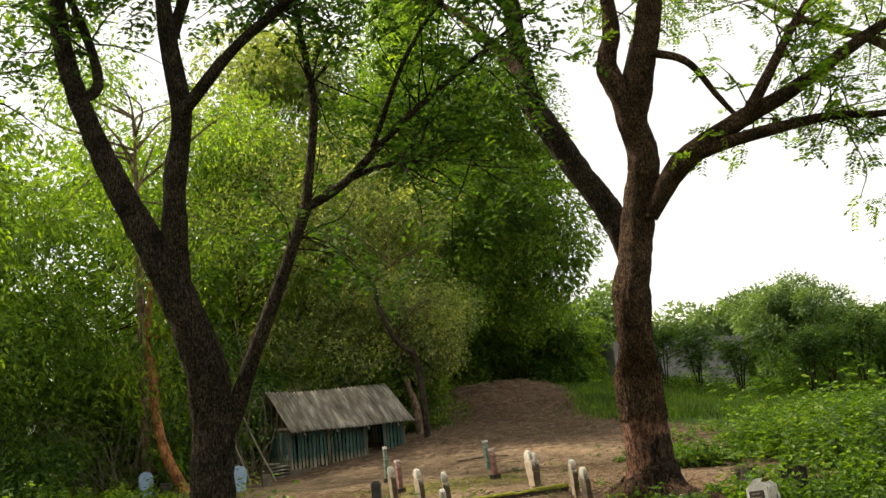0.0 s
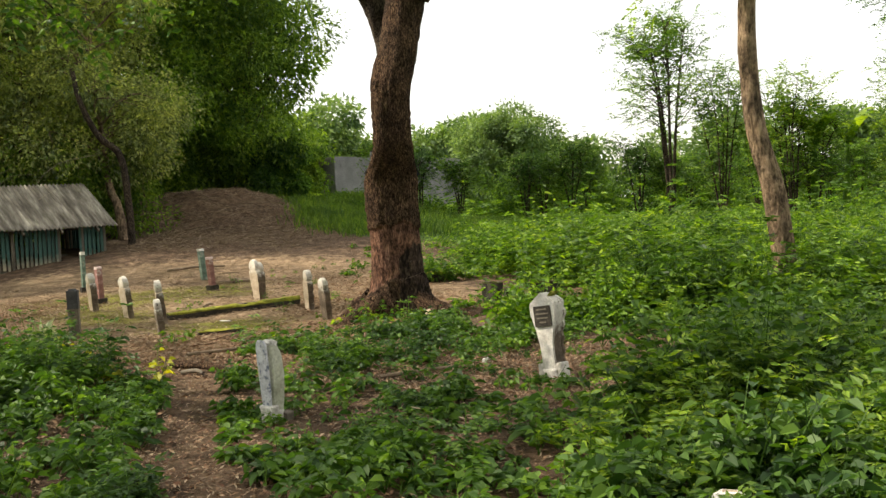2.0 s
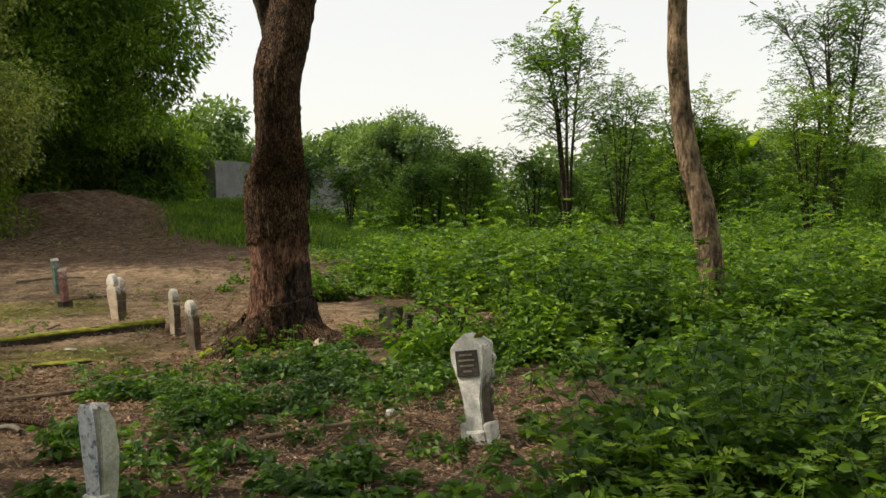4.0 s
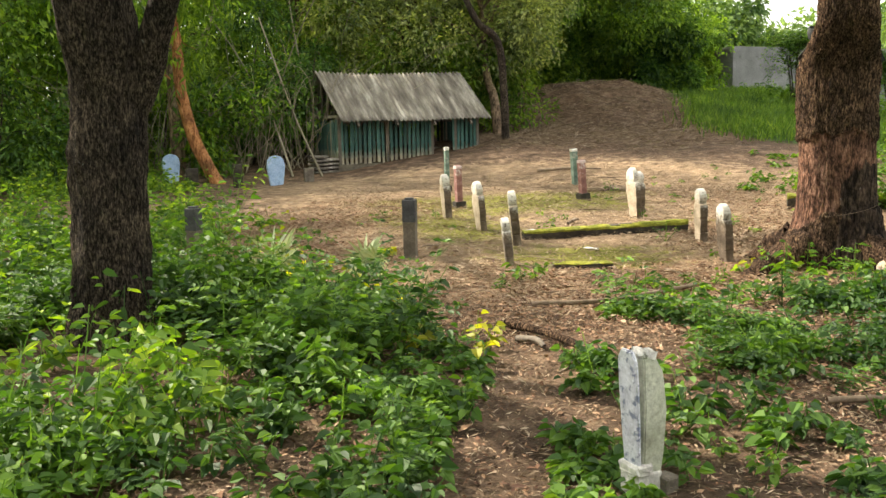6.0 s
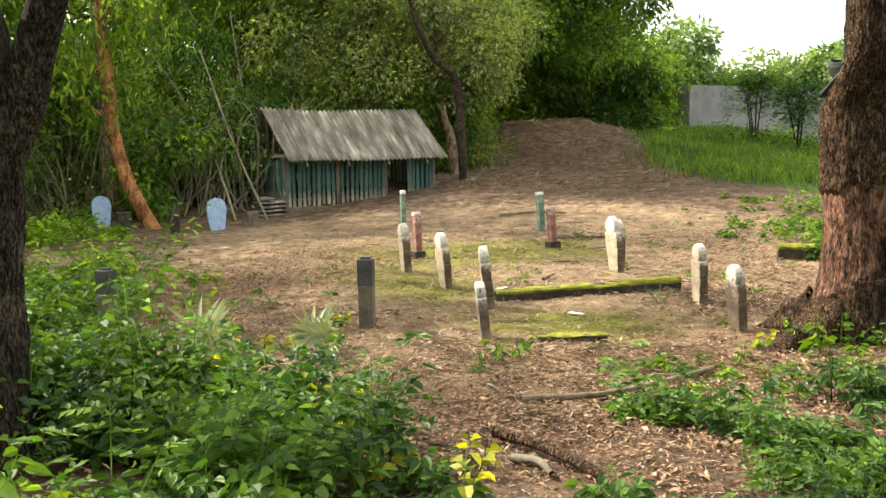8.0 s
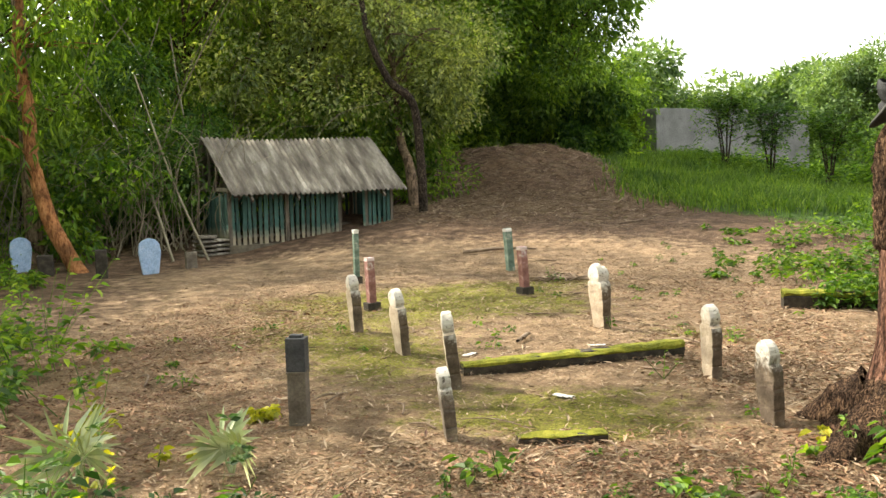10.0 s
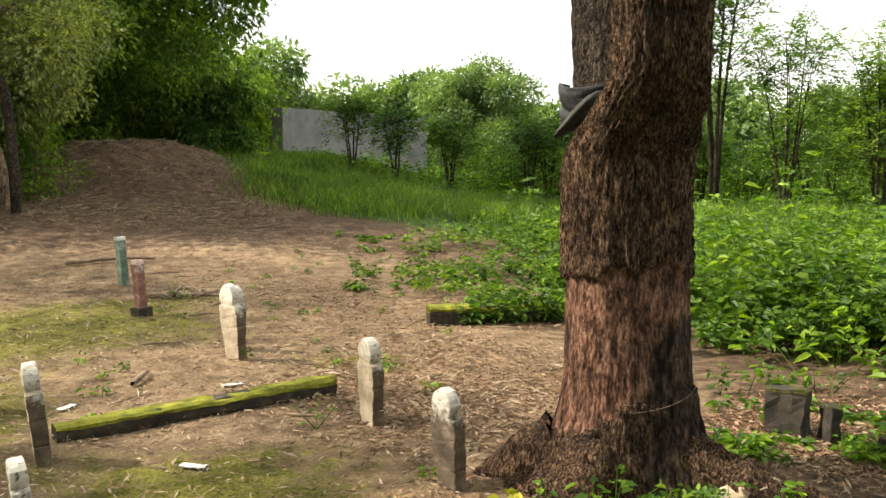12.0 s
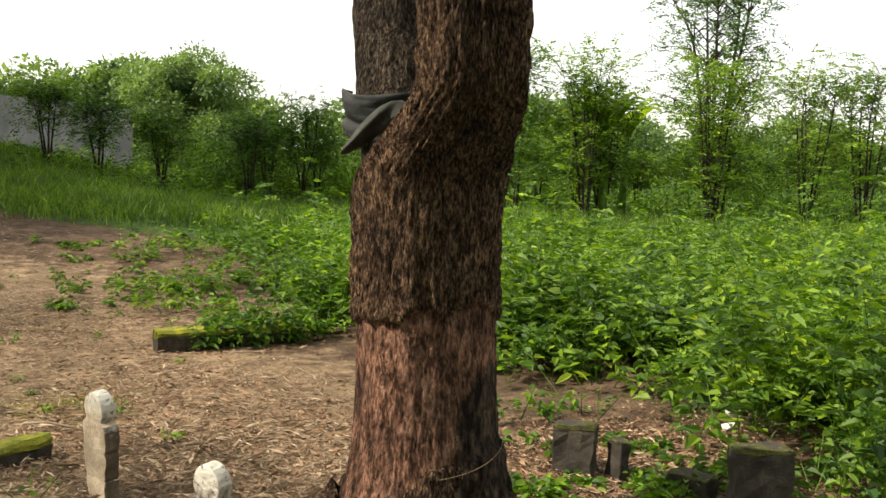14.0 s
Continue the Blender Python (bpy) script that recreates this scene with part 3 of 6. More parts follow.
def build_shed():
    t = thing("shed", SHED, "small green slatted animal shed with corrugated roof on a plinth", "shed")
    L, W, h0, h1, top = SHED_LEN, SHED_DEEP, 0.27, 1.34, 2.47
    part("plinth", block((L + 0.1, W + 0.1, 0.9), (L / 2, W / 2, h0 - 0.45), bevel=0.02, rough=0.012, cuts=2), M["plinth"], t, "dark mossy masonry plinth")
    for x in (0.0, L * 0.33, L * 0.655, L * 0.83, L):
        for y in (0.0, W):
            part("post", block((0.07, 0.07, h1 - h0 + 0.15), (x, y, (h0 + h1) / 2 + 0.05), bevel=0.006), M["timber"], t)
    for z in (h0 + 0.16, h1 - 0.12):
        for y in (0.04, W - 0.04):
            if y < 1:
                part("rail", block((L * 0.655, 0.04, 0.06), (L * 0.33, y, z)), M["timber"], t)
                part("rail", block((L * 0.17, 0.04, 0.06), (L * 0.915, y, z)), M["timber"], t)
            else:
                part("rail", block((L, 0.04, 0.06), (L / 2, y, z)), M["timber"], t)
        for x in (0.04, L - 0.04):
            part("rail", block((0.04, W, 0.06), (x, W / 2, z)), M["timber"], t)
    part("rail", block((0.06, W + 0.2, 0.07), (-0.03, W / 2, h1 + 0.05)), M["slat_bare"], t)
    rnd = random.Random(3)

    def slat_mesh(mat, wide, high):
        bm = bmesh.new()
        box(bm, (wide, 0.018, high), (0, 0, high / 2), bevel=0.003)
        for v in bm.verts:
            if v.co.z > high * 0.9 and abs(v.co.x) > wide * 0.2:
                v.co.z -= 0.03
        me = bpy.data.meshes.new("slat")
        bm.to_mesh(me)
        bm.free()
        me.materials.append(M[mat])
        return me

    kinds = [slat_mesh("slat_green", 0.085, h1 - h0), slat_mesh("slat_green", 0.07, h1 - h0 - 0.05), slat_mesh("slat_bare", 0.075, h1 - h0 - 0.02)]

    def slat(x, y, rz):
        ob = new("slat", kinds[rnd.choices((0, 1, 2), (5, 4, 1))[0]])
        ob.parent = t
        ob.matrix_basis = pose(x, y, h0 + rnd.uniform(-0.04, 0.03), 0, rnd.uniform(-1.5, 1.5), rz)

    x = 0.05
    while x < L:
        if not L * 0.66 < x < L * 0.82:
            slat(x, -0.025, 0)
        x += rnd.uniform(0.105, 0.125)
    x = 0.08
    while x < L:
        slat(x, W + 0.025, 180)
        x += rnd.uniform(0.13, 0.16)
    y = 0.06
    while y < W:
        slat(-0.025, y, 90)
        slat(L + 0.025, y, 90)
        y += rnd.uniform(0.09, 0.105)
    # the pen's inner partition and feeding trough, dim behind the opening
    for k in range(6):
        part("inner_slat", block((0.05, 0.02, 0.8), (L * 0.66 + 0.11 * k, W * 0.55, h0 + 0.4), bevel=0.003), M["timber"], t)
    part("trough", block((0.5, 0.3, 0.3), (L * 0.74, W * 0.35, h0 + 0.15), bevel=0.02), M["timber"], t)
    # gable frames
    for x in (-0.06, L + 0.06):
        for y, lean in ((W * 0.28, 16), (W * 0.5, 0), (W * 0.72, -16)):
            part("gable_strut", block((0.04, 0.05, (top - h1) * (0.95 if y == W * 0.5 else 0.6)), (x, y, h1 + (top - h1) * (0.47 if y == W * 0.5 else 0.3)), Euler((radians(lean), 0, 0)).to_matrix().to_4x4()), M["timber"], t)
    # roof: two corrugated slopes, front and rear
    over = 0.36
    for s, mat in ((0, "roof"), (1, "roof")):
        y0, y1 = (-over, W / 2) if s == 0 else (W + over, W / 2)
        z0 = h1 - 0.06
        n, k = 340, 10
        vs = []
        for b in range(k):
            v = b / (k - 1)
            for a in range(n):
                u = a / (n - 1)
                lo, hi = -0.06 - 0.15 * v, L + 0.22 - 0.16 * v
                xx = lo + (hi - lo) * u
                sag = -0.05 * math.sin(math.pi * u) * v + 0.012 * math.sin(u * 9 + 2 * v)
                wave = 0.024 * math.sin(u * 2 * math.pi * 36)
                vs.append((xx, y0 + (y1 - y0) * v, z0 + (top - z0) * v + wave + sag + 0.01 * (int(v * 2.01) == 1)))
        i, j = np.meshgrid(np.arange(k - 1), np.arange(n - 1), indexing="ij")
        f = np.stack([i * n + j, i * n + j + 1, (i + 1) * n + j + 1, (i + 1) * n + j], -1).reshape(-1, 4)
        ob = mesh_object("roof_slope", np.array(vs), f, M[mat], t, "grey weathered corrugated roof sheet", smooth=True)
        sol = ob.modifiers.new("thick", "SOLIDIFY")
        sol.thickness = 0.012
    for u in range(4):
        x = L * (0.1 + 0.27 * u)
        part("rafter", block((0.05, math.hypot(W / 2 + over, top - h1), 0.06), (x, W / 4 - over / 2, (top + h1) / 2 - 0.19), Euler((math.atan2(top - h1, W / 2 + over), 0, 0)).to_matrix().to_4x4()), M["timber"], t)


build_shed()


def build_sheet_stack():
    """Spare roof sheets leaning at the shed's corner."""
    t = thing("roof_sheet_stack", SHED @ pose(-0.55, -0.05, 0.1, 0, 0, 2), "small stack of weathered grey ribbed roof sheets by the shed", "sheet stack")
    for k in range(9):
        row, col = k % 5, k // 5
        n = 28
        vs = [(0.34 * col + 0.36 * a / (n - 1) - 0.1, b * 0.5, 0.09 * row + 0.02 + 0.012 * math.sin(a * 1.3) + 0.01 * col) for b in range(2) for a in range(n)]
        f = [(a, a + 1, n + a + 1, n + a) for a in range(n - 1)]
        ob = mesh_object("roof_sheet", np.array(vs), np.array(f), M["roof"], t, smooth=True)
        ob.modifiers.new("thick", "SOLIDIFY").thickness = 0.035
    return t


build_sheet_stack()

# ---- far wall ----


def build_wall():
    x, y = 2.9, 45.6
    w = tagged(new("wall_enclosure"), "bare grey concrete block enclosure wall in the grass", "wall", kind="structure")
    w.matrix_basis = pose(x, y, 0, 0, 0, 0)
    z0 = gz(x, y)
    for name, dx, dy in (("wall_face", 6.6, 4.5), ("wall_side", -4.0, 5.5)):
        ln = math.hypot(dx, dy)
        bm = block((ln, 0.18, 3.0), (ln / 2, 0.09 if dx < 0 else 0.09, z0 + 1.85 - 1.5), bevel=0.01)
        for v in bm.verts:
            v.co.z += -0.012 * v.co.x * (1 if dx > 0 else 0.2)
        ob = part(name, bm, M["concrete"], w)
        ob.matrix_basis = pose(0, 0, 0, 0, 0, math.degrees(math.atan2(dy, dx)))
    return w


build_wall()

# ---- graves ----


def profile_stone(name, outline, thick, material, m, label, group="", cap=None, cap_from=0.0, lean=0.0, rough=0.005, edge=None):
    """A marker cut to a symmetrical outline (half breadths by height), its broad face across local x."""
    t = thing(name, m @ pose(0, 0, 0, 0, lean, 0), label, "gravestone", group)

    widest = max(w for z, w in outline)

    def slab(rows, mat, part_name, grow):
        bm = bmesh.new()
        rings = []
        for z, w in rows:
            a, b = w + grow, thick / 2 * (0.5 + 0.5 * math.sqrt(min(1, 1.25 * w / widest))) + grow
            c = min(a, b) * 0.10
            loop = ((-b, -a + c), (-b + c, -a), (b - c, -a), (b, -a + c), (b, a - c), (b - c, a), (-b + c, a), (-b, a - c))
            rings.append([bm.verts.new((x, y, z)) for x, y in loop])
        for lo, hi in zip(rings, rings[1:]):
            for k in range(8):
                bm.faces.new((lo[k], lo[(k + 1) % 8], hi[(k + 1) % 8], hi[k]))
        bm.faces.new(rings[-1])
        bm.faces.new(rings[0][::-1])
        es = [e for e in bm.edges if e.calc_length() > 0.05]
        bmesh.ops.subdivide_edges(bm, edges=es, cuts=2, use_grid_fill=True)
        bmesh.ops.triangulate(bm, faces=[f for f in bm.faces if len(f.verts) > 4])
        for v in bm.verts:
            d = noise.noise_vector(v.co * 14 + Vector((m.translation.x * 3, 0, 0)))
            v.co += d * rough + noise.noise_vector(v.co * 45) * 0.003
        bmesh.ops.recalc_face_normals(bm, faces=bm.faces)
        bm.normal_update()
        # Narrow edges go dark: weathering together with the shade of the unlit side.
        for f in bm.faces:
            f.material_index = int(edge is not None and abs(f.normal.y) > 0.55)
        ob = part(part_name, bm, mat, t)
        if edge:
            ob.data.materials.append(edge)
        return ob

    slab(outline, material, "body", 0)
    if cap:
        rows = [(z, w) for z, w in outline if z >= cap_from]
        lo = np.interp(cap_from, [z for z, w in outline], [w for z, w in outline])
        slab([(cap_from, float(lo))] + rows, cap, "crown_stain", 0.003)
    return t


def nisan(h=0.62, w=0.105):
    """Outline of a local grave marker: foot, waist, shoulder, notch and rounded head."""
    return [(-0.25, w * 0.76), (0.0, w * 0.78), (0.19 * h, w * 0.84), (0.20 * h, w * 0.78), (0.23 * h, w * 0.86), (0.42 * h, w * 1.0), (0.455 * h, w * 0.93), (0.49 * h, w), (0.66 * h, w * 1.02),
            (0.71 * h, w * 0.92), (0.735 * h, w * 0.68), (0.76 * h, w * 0.70), (0.80 * h, w * 0.78), (0.85 * h, w * 0.80), (0.90 * h, w * 0.72), (0.94 * h, w * 0.58), (0.97 * h, w * 0.40), (0.99 * h, w * 0.22), (h, w * 0.06)]


def flat_top(h, w):
    return [(-0.25, w), (0, w), (0.3 * h, w * 0.96), (0.85 * h, w), (0.97 * h, w * 0.94), (h, w * 0.8)]


def on(x, y, rz=0.0, sink=0.0):
    return pose(x, y, gz(x, y) - sink, 0, 0, rz)


PAIR = "pairs of old grave markers"
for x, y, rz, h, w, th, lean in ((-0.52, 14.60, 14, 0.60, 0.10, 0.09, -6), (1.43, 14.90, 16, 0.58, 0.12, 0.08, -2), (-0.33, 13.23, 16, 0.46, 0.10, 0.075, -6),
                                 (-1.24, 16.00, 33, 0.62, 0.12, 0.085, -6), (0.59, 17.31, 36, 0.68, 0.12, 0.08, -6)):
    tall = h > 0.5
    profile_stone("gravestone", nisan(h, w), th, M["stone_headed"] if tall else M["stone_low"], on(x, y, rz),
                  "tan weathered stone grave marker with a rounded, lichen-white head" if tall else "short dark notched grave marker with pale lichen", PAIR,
                  lean=lean, edge=M["stone_dark_shaded"] if tall else None)
profile_stone("gravestone", nisan(0.54, 0.10), 0.075, M["stone_dark_shaded"], on(1.65, 13.62, 24), "dark mottled grave marker with a pale lichen head near the tree", PAIR, lean=-5)
profile_stone("gravestone", nisan(0.60, 0.09), 0.10, M["stone_headed"], on(-1.94, 16.95, 33), "slim tan stone grave marker leaning a little", PAIR, lean=-4, edge=M["stone_dark_shaded"])
profile_stone("gravestone", nisan(0.60, 0.10), 0.08, M["stone_headed"], on(0.61, 17.74, 36), "worn brown stone grave marker behind another", PAIR, lean=-2, edge=M["stone_dark_shaded"])


def painted_marker(x, y, rz, h, w, body, top, label, base=True, lean=0.0):
    t = profile_stone("gravestone", flat_top(h, w), w * 1.5, M[body], on(x, y, rz), label, "painted grave markers", M[top], h * 0.93, lean)
    if base:
        part("base_block", block((w * 2.9, w * 2.9, 0.16), (0, 0, 0.02), bevel=0.01), M["kerb_stone"], t, "dark base block")
    return t


painted_marker(-2.22, 18.70, 36, 0.66, 0.06, "red_paint", "red_top", "faded red-painted post marker with a pale top", lean=-2)
painted_marker(-0.42, 19.90, 36, 0.64, 0.062, "red_paint", "red_top", "faded red-painted post marker beside a green one", lean=-4)
painted_marker(-0.86, 22.4, 30, 0.68, 0.07, "green_paint", "stone_white", "green-painted post marker with a white top", base=False, lean=-4)
painted_marker(-3.02, 20.95, 30, 0.80, 0.05, "green_paint", "stone_white", "slim greenish post marker with a white top")


def build_post(x, y, rz, label):
    t = thing("grave_post", on(x, y, rz, 0.04), label, "grave post")
    part("shaft", block((0.125, 0.11, 0.62), (0, 0, 0.11), bevel=0.008, rough=0.002), M["grey_post"], t)
    part("band", block((0.131, 0.116, 0.018), (0, 0, 0.385), bevel=0.004), M["grey_post"], t)
    part("cap", block((0.129, 0.114, 0.22), (0, 0, 0.505), bevel=0.006), M["black_cap"], t, "black painted upper part")
    part("rim", block((0.085, 0.06, 0.03), (0, 0, 0.62), bevel=0.006), M["black_cap"], t)
    for k in range(9):
        a, s = k * 0.72, 0.6 + 0.4 * math.sin(k * 2.3)
        part("clod", block((0.07 * s, 0.055 * s, 0.045 * s), ((0.11 + 0.05 * s) * math.cos(a), (0.10 + 0.05 * s) * math.sin(a), 0.006), bevel=0.012 * s, rough=0.006), M["plinth"], t)
    return t


build_post(-1.37, 13.40, 4, "dark grey square grave post with a black upper part")
build_post(-3.45, 12.85, -8, "dark square grave post half hidden in weeds")


def mossy_kerb(points, w, h, label, seed, twist=0.0):
    """A grave's edging beam with a moss cushion on it."""
    a, b = Vector(points[0]), Vector(points[1])
    d = b - a
    t = thing("grave_kerb", pose(a.x, a.y, gz(a.x, a.y), 0, 0, math.degrees(math.atan2(d.y, d.x))), label, "grave kerb")
    n, ring = 40, 10
    for name, mat, grow, low in (("beam", "kerb_stone", 0.0, -0.08), ("moss", "moss", 0.012, 0.55)):
        vs = []
        for i in range(n):
            u = i / (n - 1)
            x = d.length * u
            hh = h * (0.55 + 0.45 * u if twist else 1.0)
            for k in range(ring):
                c = 2 * math.pi * k / ring + 0.3
                yy, zz = math.cos(c), math.sin(c)
                q = max(abs(yy), abs(zz))
                yy, zz = yy / q * w / 2, (zz / q + 1) / 2 * hh
                if name == "moss":
                    yy *= 1.02
                    zz = hh * 0.6 + zz * 0.42 + 0.006 + 0.018 * noise.noise(Vector((x * 9, k * 0.5, seed)))
                    zz -= 0.03 * max(0, noise.noise(Vector((x * 2.2, 3, seed))))
                vs.append((x + 0.012 * noise.noise(Vector((x * 6, k, seed))), yy + 0.012 * noise.noise(Vector((x * 8, k * 0.7, seed + 5))), zz + (0.01 * noise.noise(Vector((x * 7, k, seed + 9))) if name == "beam" else 0) - (0.06 if name == "beam" and zz < 0.01 else 0)))
        f = [(i * ring + k, i * ring + (k + 1) % ring, (i + 1) * ring + (k + 1) % ring, (i + 1) * ring + k) for i in range(n - 1) for k in range(ring)]
        bm = bmesh.new()
        bv = [bm.verts.new(v) for v in vs]
        for q in f:
            bm.faces.new([bv[c] for c in q])
        bm.faces.new(bv[:ring])
        bm.faces.new(bv[-ring:])
        part(name, bm, M[mat], t, "green moss cushion" if name == "moss" else "")
    return t


mossy_kerb(((-0.54, 15.05), (1.26, 15.72)), 0.16, 0.16, "low stone grave edging covered in bright green moss", 1, 1)
mossy_kerb(((0.08, 13.24), (0.62, 13.38)), 0.10, 0.035, "sunken stone grave edging with moss in the leaf mould", 2)
mossy_kerb(((2.62, 18.62), (4.0, 18.58)), 0.22, 0.20, "mossy stone grave edging under weeds", 3)


def build_carved():
    """The white marker with a name plaque."""
    t = thing("gravestone", on(3.36, 8.92, 44, 0.02) @ pose(0, 0, 0, -7, 2, 0), "white weathered gravestone with pointed head and dark plaque", "gravestone")
    rows = [(-0.1, 0.066), (0.0, 0.066), (0.22, 0.06), (0.30, 0.066), (0.42, 0.09), (0.54, 0.118), (0.615, 0.118), (0.655, 0.08), (0.705, 0.012)]

    def outline(rows, thick, mat, name, at=0.0, label=""):
        bm = bmesh.new()
        ring = [(w, z) for z, w in rows] + [(-w, z) for z, w in reversed(rows)]
        fr = [bm.verts.new((at - thick / 2, y, z)) for y, z in ring]
        bk = [bm.verts.new((at + thick / 2, y, z)) for y, z in ring]
        bm.faces.new(fr)
        bm.faces.new(bk[::-1])
        for a in range(len(ring)):
            b = (a + 1) % len(ring)
            bm.faces.new((fr[a], bk[a], bk[b], fr[b]))
        bmesh.ops.recalc_face_normals(bm, faces=bm.faces)
        bmesh.ops.bevel(bm, geom=[e for e in bm.edges if len(e.link_faces) == 2 and e.calc_face_angle(0) > 0.6], offset=0.008, segments=2, affect="EDGES")
        for v in bm.verts:
            v.co += noise.noise_vector(v.co * 12) * 0.006
        bm.normal_update()
        # All but the front goes dark, for dirt and for painted shade.
        for f in bm.faces:
            f.material_index = int(f.normal.x > -0.5)
        ob = part(name, bm, mat, t, label)
        ob.data.materials.append(M["stone_dark_shaded"])
        return ob

    outline(rows, 0.12, M["stone_white"], "body")
    back = [(z, w * 0.93 + 0.012 * math.sin(z * 62)) for z, w in zip(np.linspace(0.0, 0.69, 24), np.interp(np.linspace(0.0, 0.69, 24), [z for z, w in rows], [w for z, w in rows]))]
    outline(back, 0.05, M["stone_dark_shaded"], "scalloped_back", 0.092, "dark scalloped rear slab")
    part("moss_cushion", block((0.10, 0.10, 0.018), (0.02, -0.045, 0.672), Euler((radians(-40), 0, 0)).to_matrix().to_4x4(), 0.006, 0.004, 1), M["moss"], t, "moss on the shoulder")
    for s in (-1, 1):
        part("foot_wing", block((0.12, 0.05, 0.17), (0, s * 0.085, 0.06), bevel=0.015, rough=0.006), M["stone_white"], t)
    part("foot", block((0.14, 0.14, 0.13), (0, 0, 0.04), bevel=0.02, rough=0.005), M["stone_white"], t)
    part("plaque", block((0.02, 0.155, 0.165), (-0.062, 0, 0.52), bevel=0.004), M["plaque"], t, "dark name plaque")
    for k, wd in enumerate((0.09, 0.115, 0.10, 0.06)):
        part("lettering", block((0.004, wd, 0.012), (-0.0735, 0, 0.575 - k * 0.034), bevel=0.001), M["plaque_text"], t, "worn line of lettering")
    return t


build_carved()


def build_white_slim():
    t = thing("gravestone", on(1.18, 8.20, 44, 0.06), "slim white gravestone with speckled tile face and scalloped side", "gravestone")

    def slab(rows, mat, name, label="", wear=0.0):
        """Rows of height, front, back and half breadth."""
        bm = bmesh.new()
        rings = [[bm.verts.new((x, y, z)) for x, y in ((x0, -w), (x1, -w), (x1, w), (x0, w))] for z, x0, x1, w in rows]
        for lo, hi in zip(rings, rings[1:]):
            for k in range(4):
                bm.faces.new((lo[k], lo[(k + 1) % 4], hi[(k + 1) % 4], hi[k]))
        bm.faces.new(rings[0][::-1])
        bm.faces.new(rings[-1])
        bmesh.ops.recalc_face_normals(bm, faces=bm.faces)
        bmesh.ops.bevel(bm, geom=[e for e in bm.edges if e.calc_face_angle(0) > 0.9], offset=0.005, segments=2, affect="EDGES")
        for v in bm.verts:
            v.co += noise.noise_vector(v.co * 16) * wear
        return part(name, bm, mat, t, label)

    core = []
    for z in np.linspace(-0.1, 0.60, 24):
        bulge = 0.020 * math.sin(max(0.0, z - 0.14) * 7.2) - 0.02 * float(step(0.53, 0.60, z))
        core.append((z, -0.028, 0.060 + bulge, 0.045 + 0.3 * bulge))
    slab(core, M["cream_side"], "core", "cream painted scalloped core", 0.004)
    tile = slab([(0.16, -0.05, -0.033, 0.042), (0.34, -0.05, -0.033, 0.050), (0.52, -0.05, -0.033, 0.054), (0.61, -0.05, -0.033, 0.050), (0.645, -0.05, -0.033, 0.030)], M["tile_speckled"], "face_tile", "white tile face with blue-grey speckles")
    tile.matrix_basis = pose(0.010, 0, 0, 1.5, -5.0, 0)
    for k, (x, y, z, q) in enumerate(((-0.012, 0.01, 0.605, 0.045), (0.02, -0.015, 0.60, 0.04), (-0.02, -0.025, 0.615, 0.03))):
        part("mortar_crumb", block((q, q * 1.1, q), (x, y, z), Euler((0.4 * k, 0.5, k)).to_matrix().to_4x4(), q * 0.2, 0.006), M["stone_cap"], t, "broken mortar at the top")
    part("foot", block((0.125, 0.105, 0.30), (0.0, 0.0, 0.0), bevel=0.012, rough=0.004, cuts=1), M["stone_white"], t)
    part("foot_cap", block((0.075, 0.115, 0.045), (-0.03, 0.0, 0.165), bevel=0.012, rough=0.005), M["stone_white"], t)
    part("foot_block", block((0.06, 0.07, 0.30), (0.075, -0.06, -0.02), bevel=0.012, rough=0.005), M["grey_post"], t, "dark stub behind the foot")
    return t


build_white_slim()


def build_marble_pillar():
    t = thing("gravestone", on(-0.14, 5.86, 64), "white veined marble grave pillar with a sloping desk-like cap", "gravestone")
    part("plinth", block((0.36, 0.36, 0.14), (0, 0, 0.05), bevel=0.008), M["marble"], t)
    part("shaft", block((0.19, 0.236, 0.27), (0.005, 0, 0.245), bevel=0.004), M["marble"], t)
    bm = bmesh.new()
    rows = [(-0.17, 0.372), (-0.17, 0.445), (-0.015, 0.582), (0.102, 0.582), (0.102, 0.372)]
    fr = [bm.verts.new((x, -0.121, z)) for x, z in rows]
    bk = [bm.verts.new((x, 0.121, z)) for x, z in rows]
    bm.faces.new(fr)
    bm.faces.new(bk[::-1])
    for a in range(5):
        bm.faces.new((fr[a], bk[a], bk[(a + 1) % 5], fr[(a + 1) % 5]))
    bmesh.ops.recalc_face_normals(bm, faces=bm.faces)
    bmesh.ops.bevel(bm, geom=list(bm.edges), offset=0.004, segments=2, affect="EDGES")
    part("cap", bm, M["marble"], t, "sloping marble cap")
    for z in (0.285, 0.3745):
        part("joint", block((0.198, 0.2415, 0.004), (0.005, 0, z), bevel=0.001), M["stone_cap"], t)
    return t


build_marble_pillar()
profile_stone("gravestone", [(-0.1, 0.075), (0, 0.08), (0.14, 0.08), (0.19, 0.06), (0.21, 0.03)], 0.13, M["stone_worn"], on(3.15, 5.38, 70), "small pale rounded grave marker in weeds", cap=M["stone_cap"], cap_from=0.10)
profile_stone("gravestone", [(-0.1, 0.05), (0, 0.055), (0.10, 0.05), (0.13, 0.03)], 0.06, M["stone_worn"], on(0.62, 5.2, 40), "tiny worn grave stub in leaf mould")
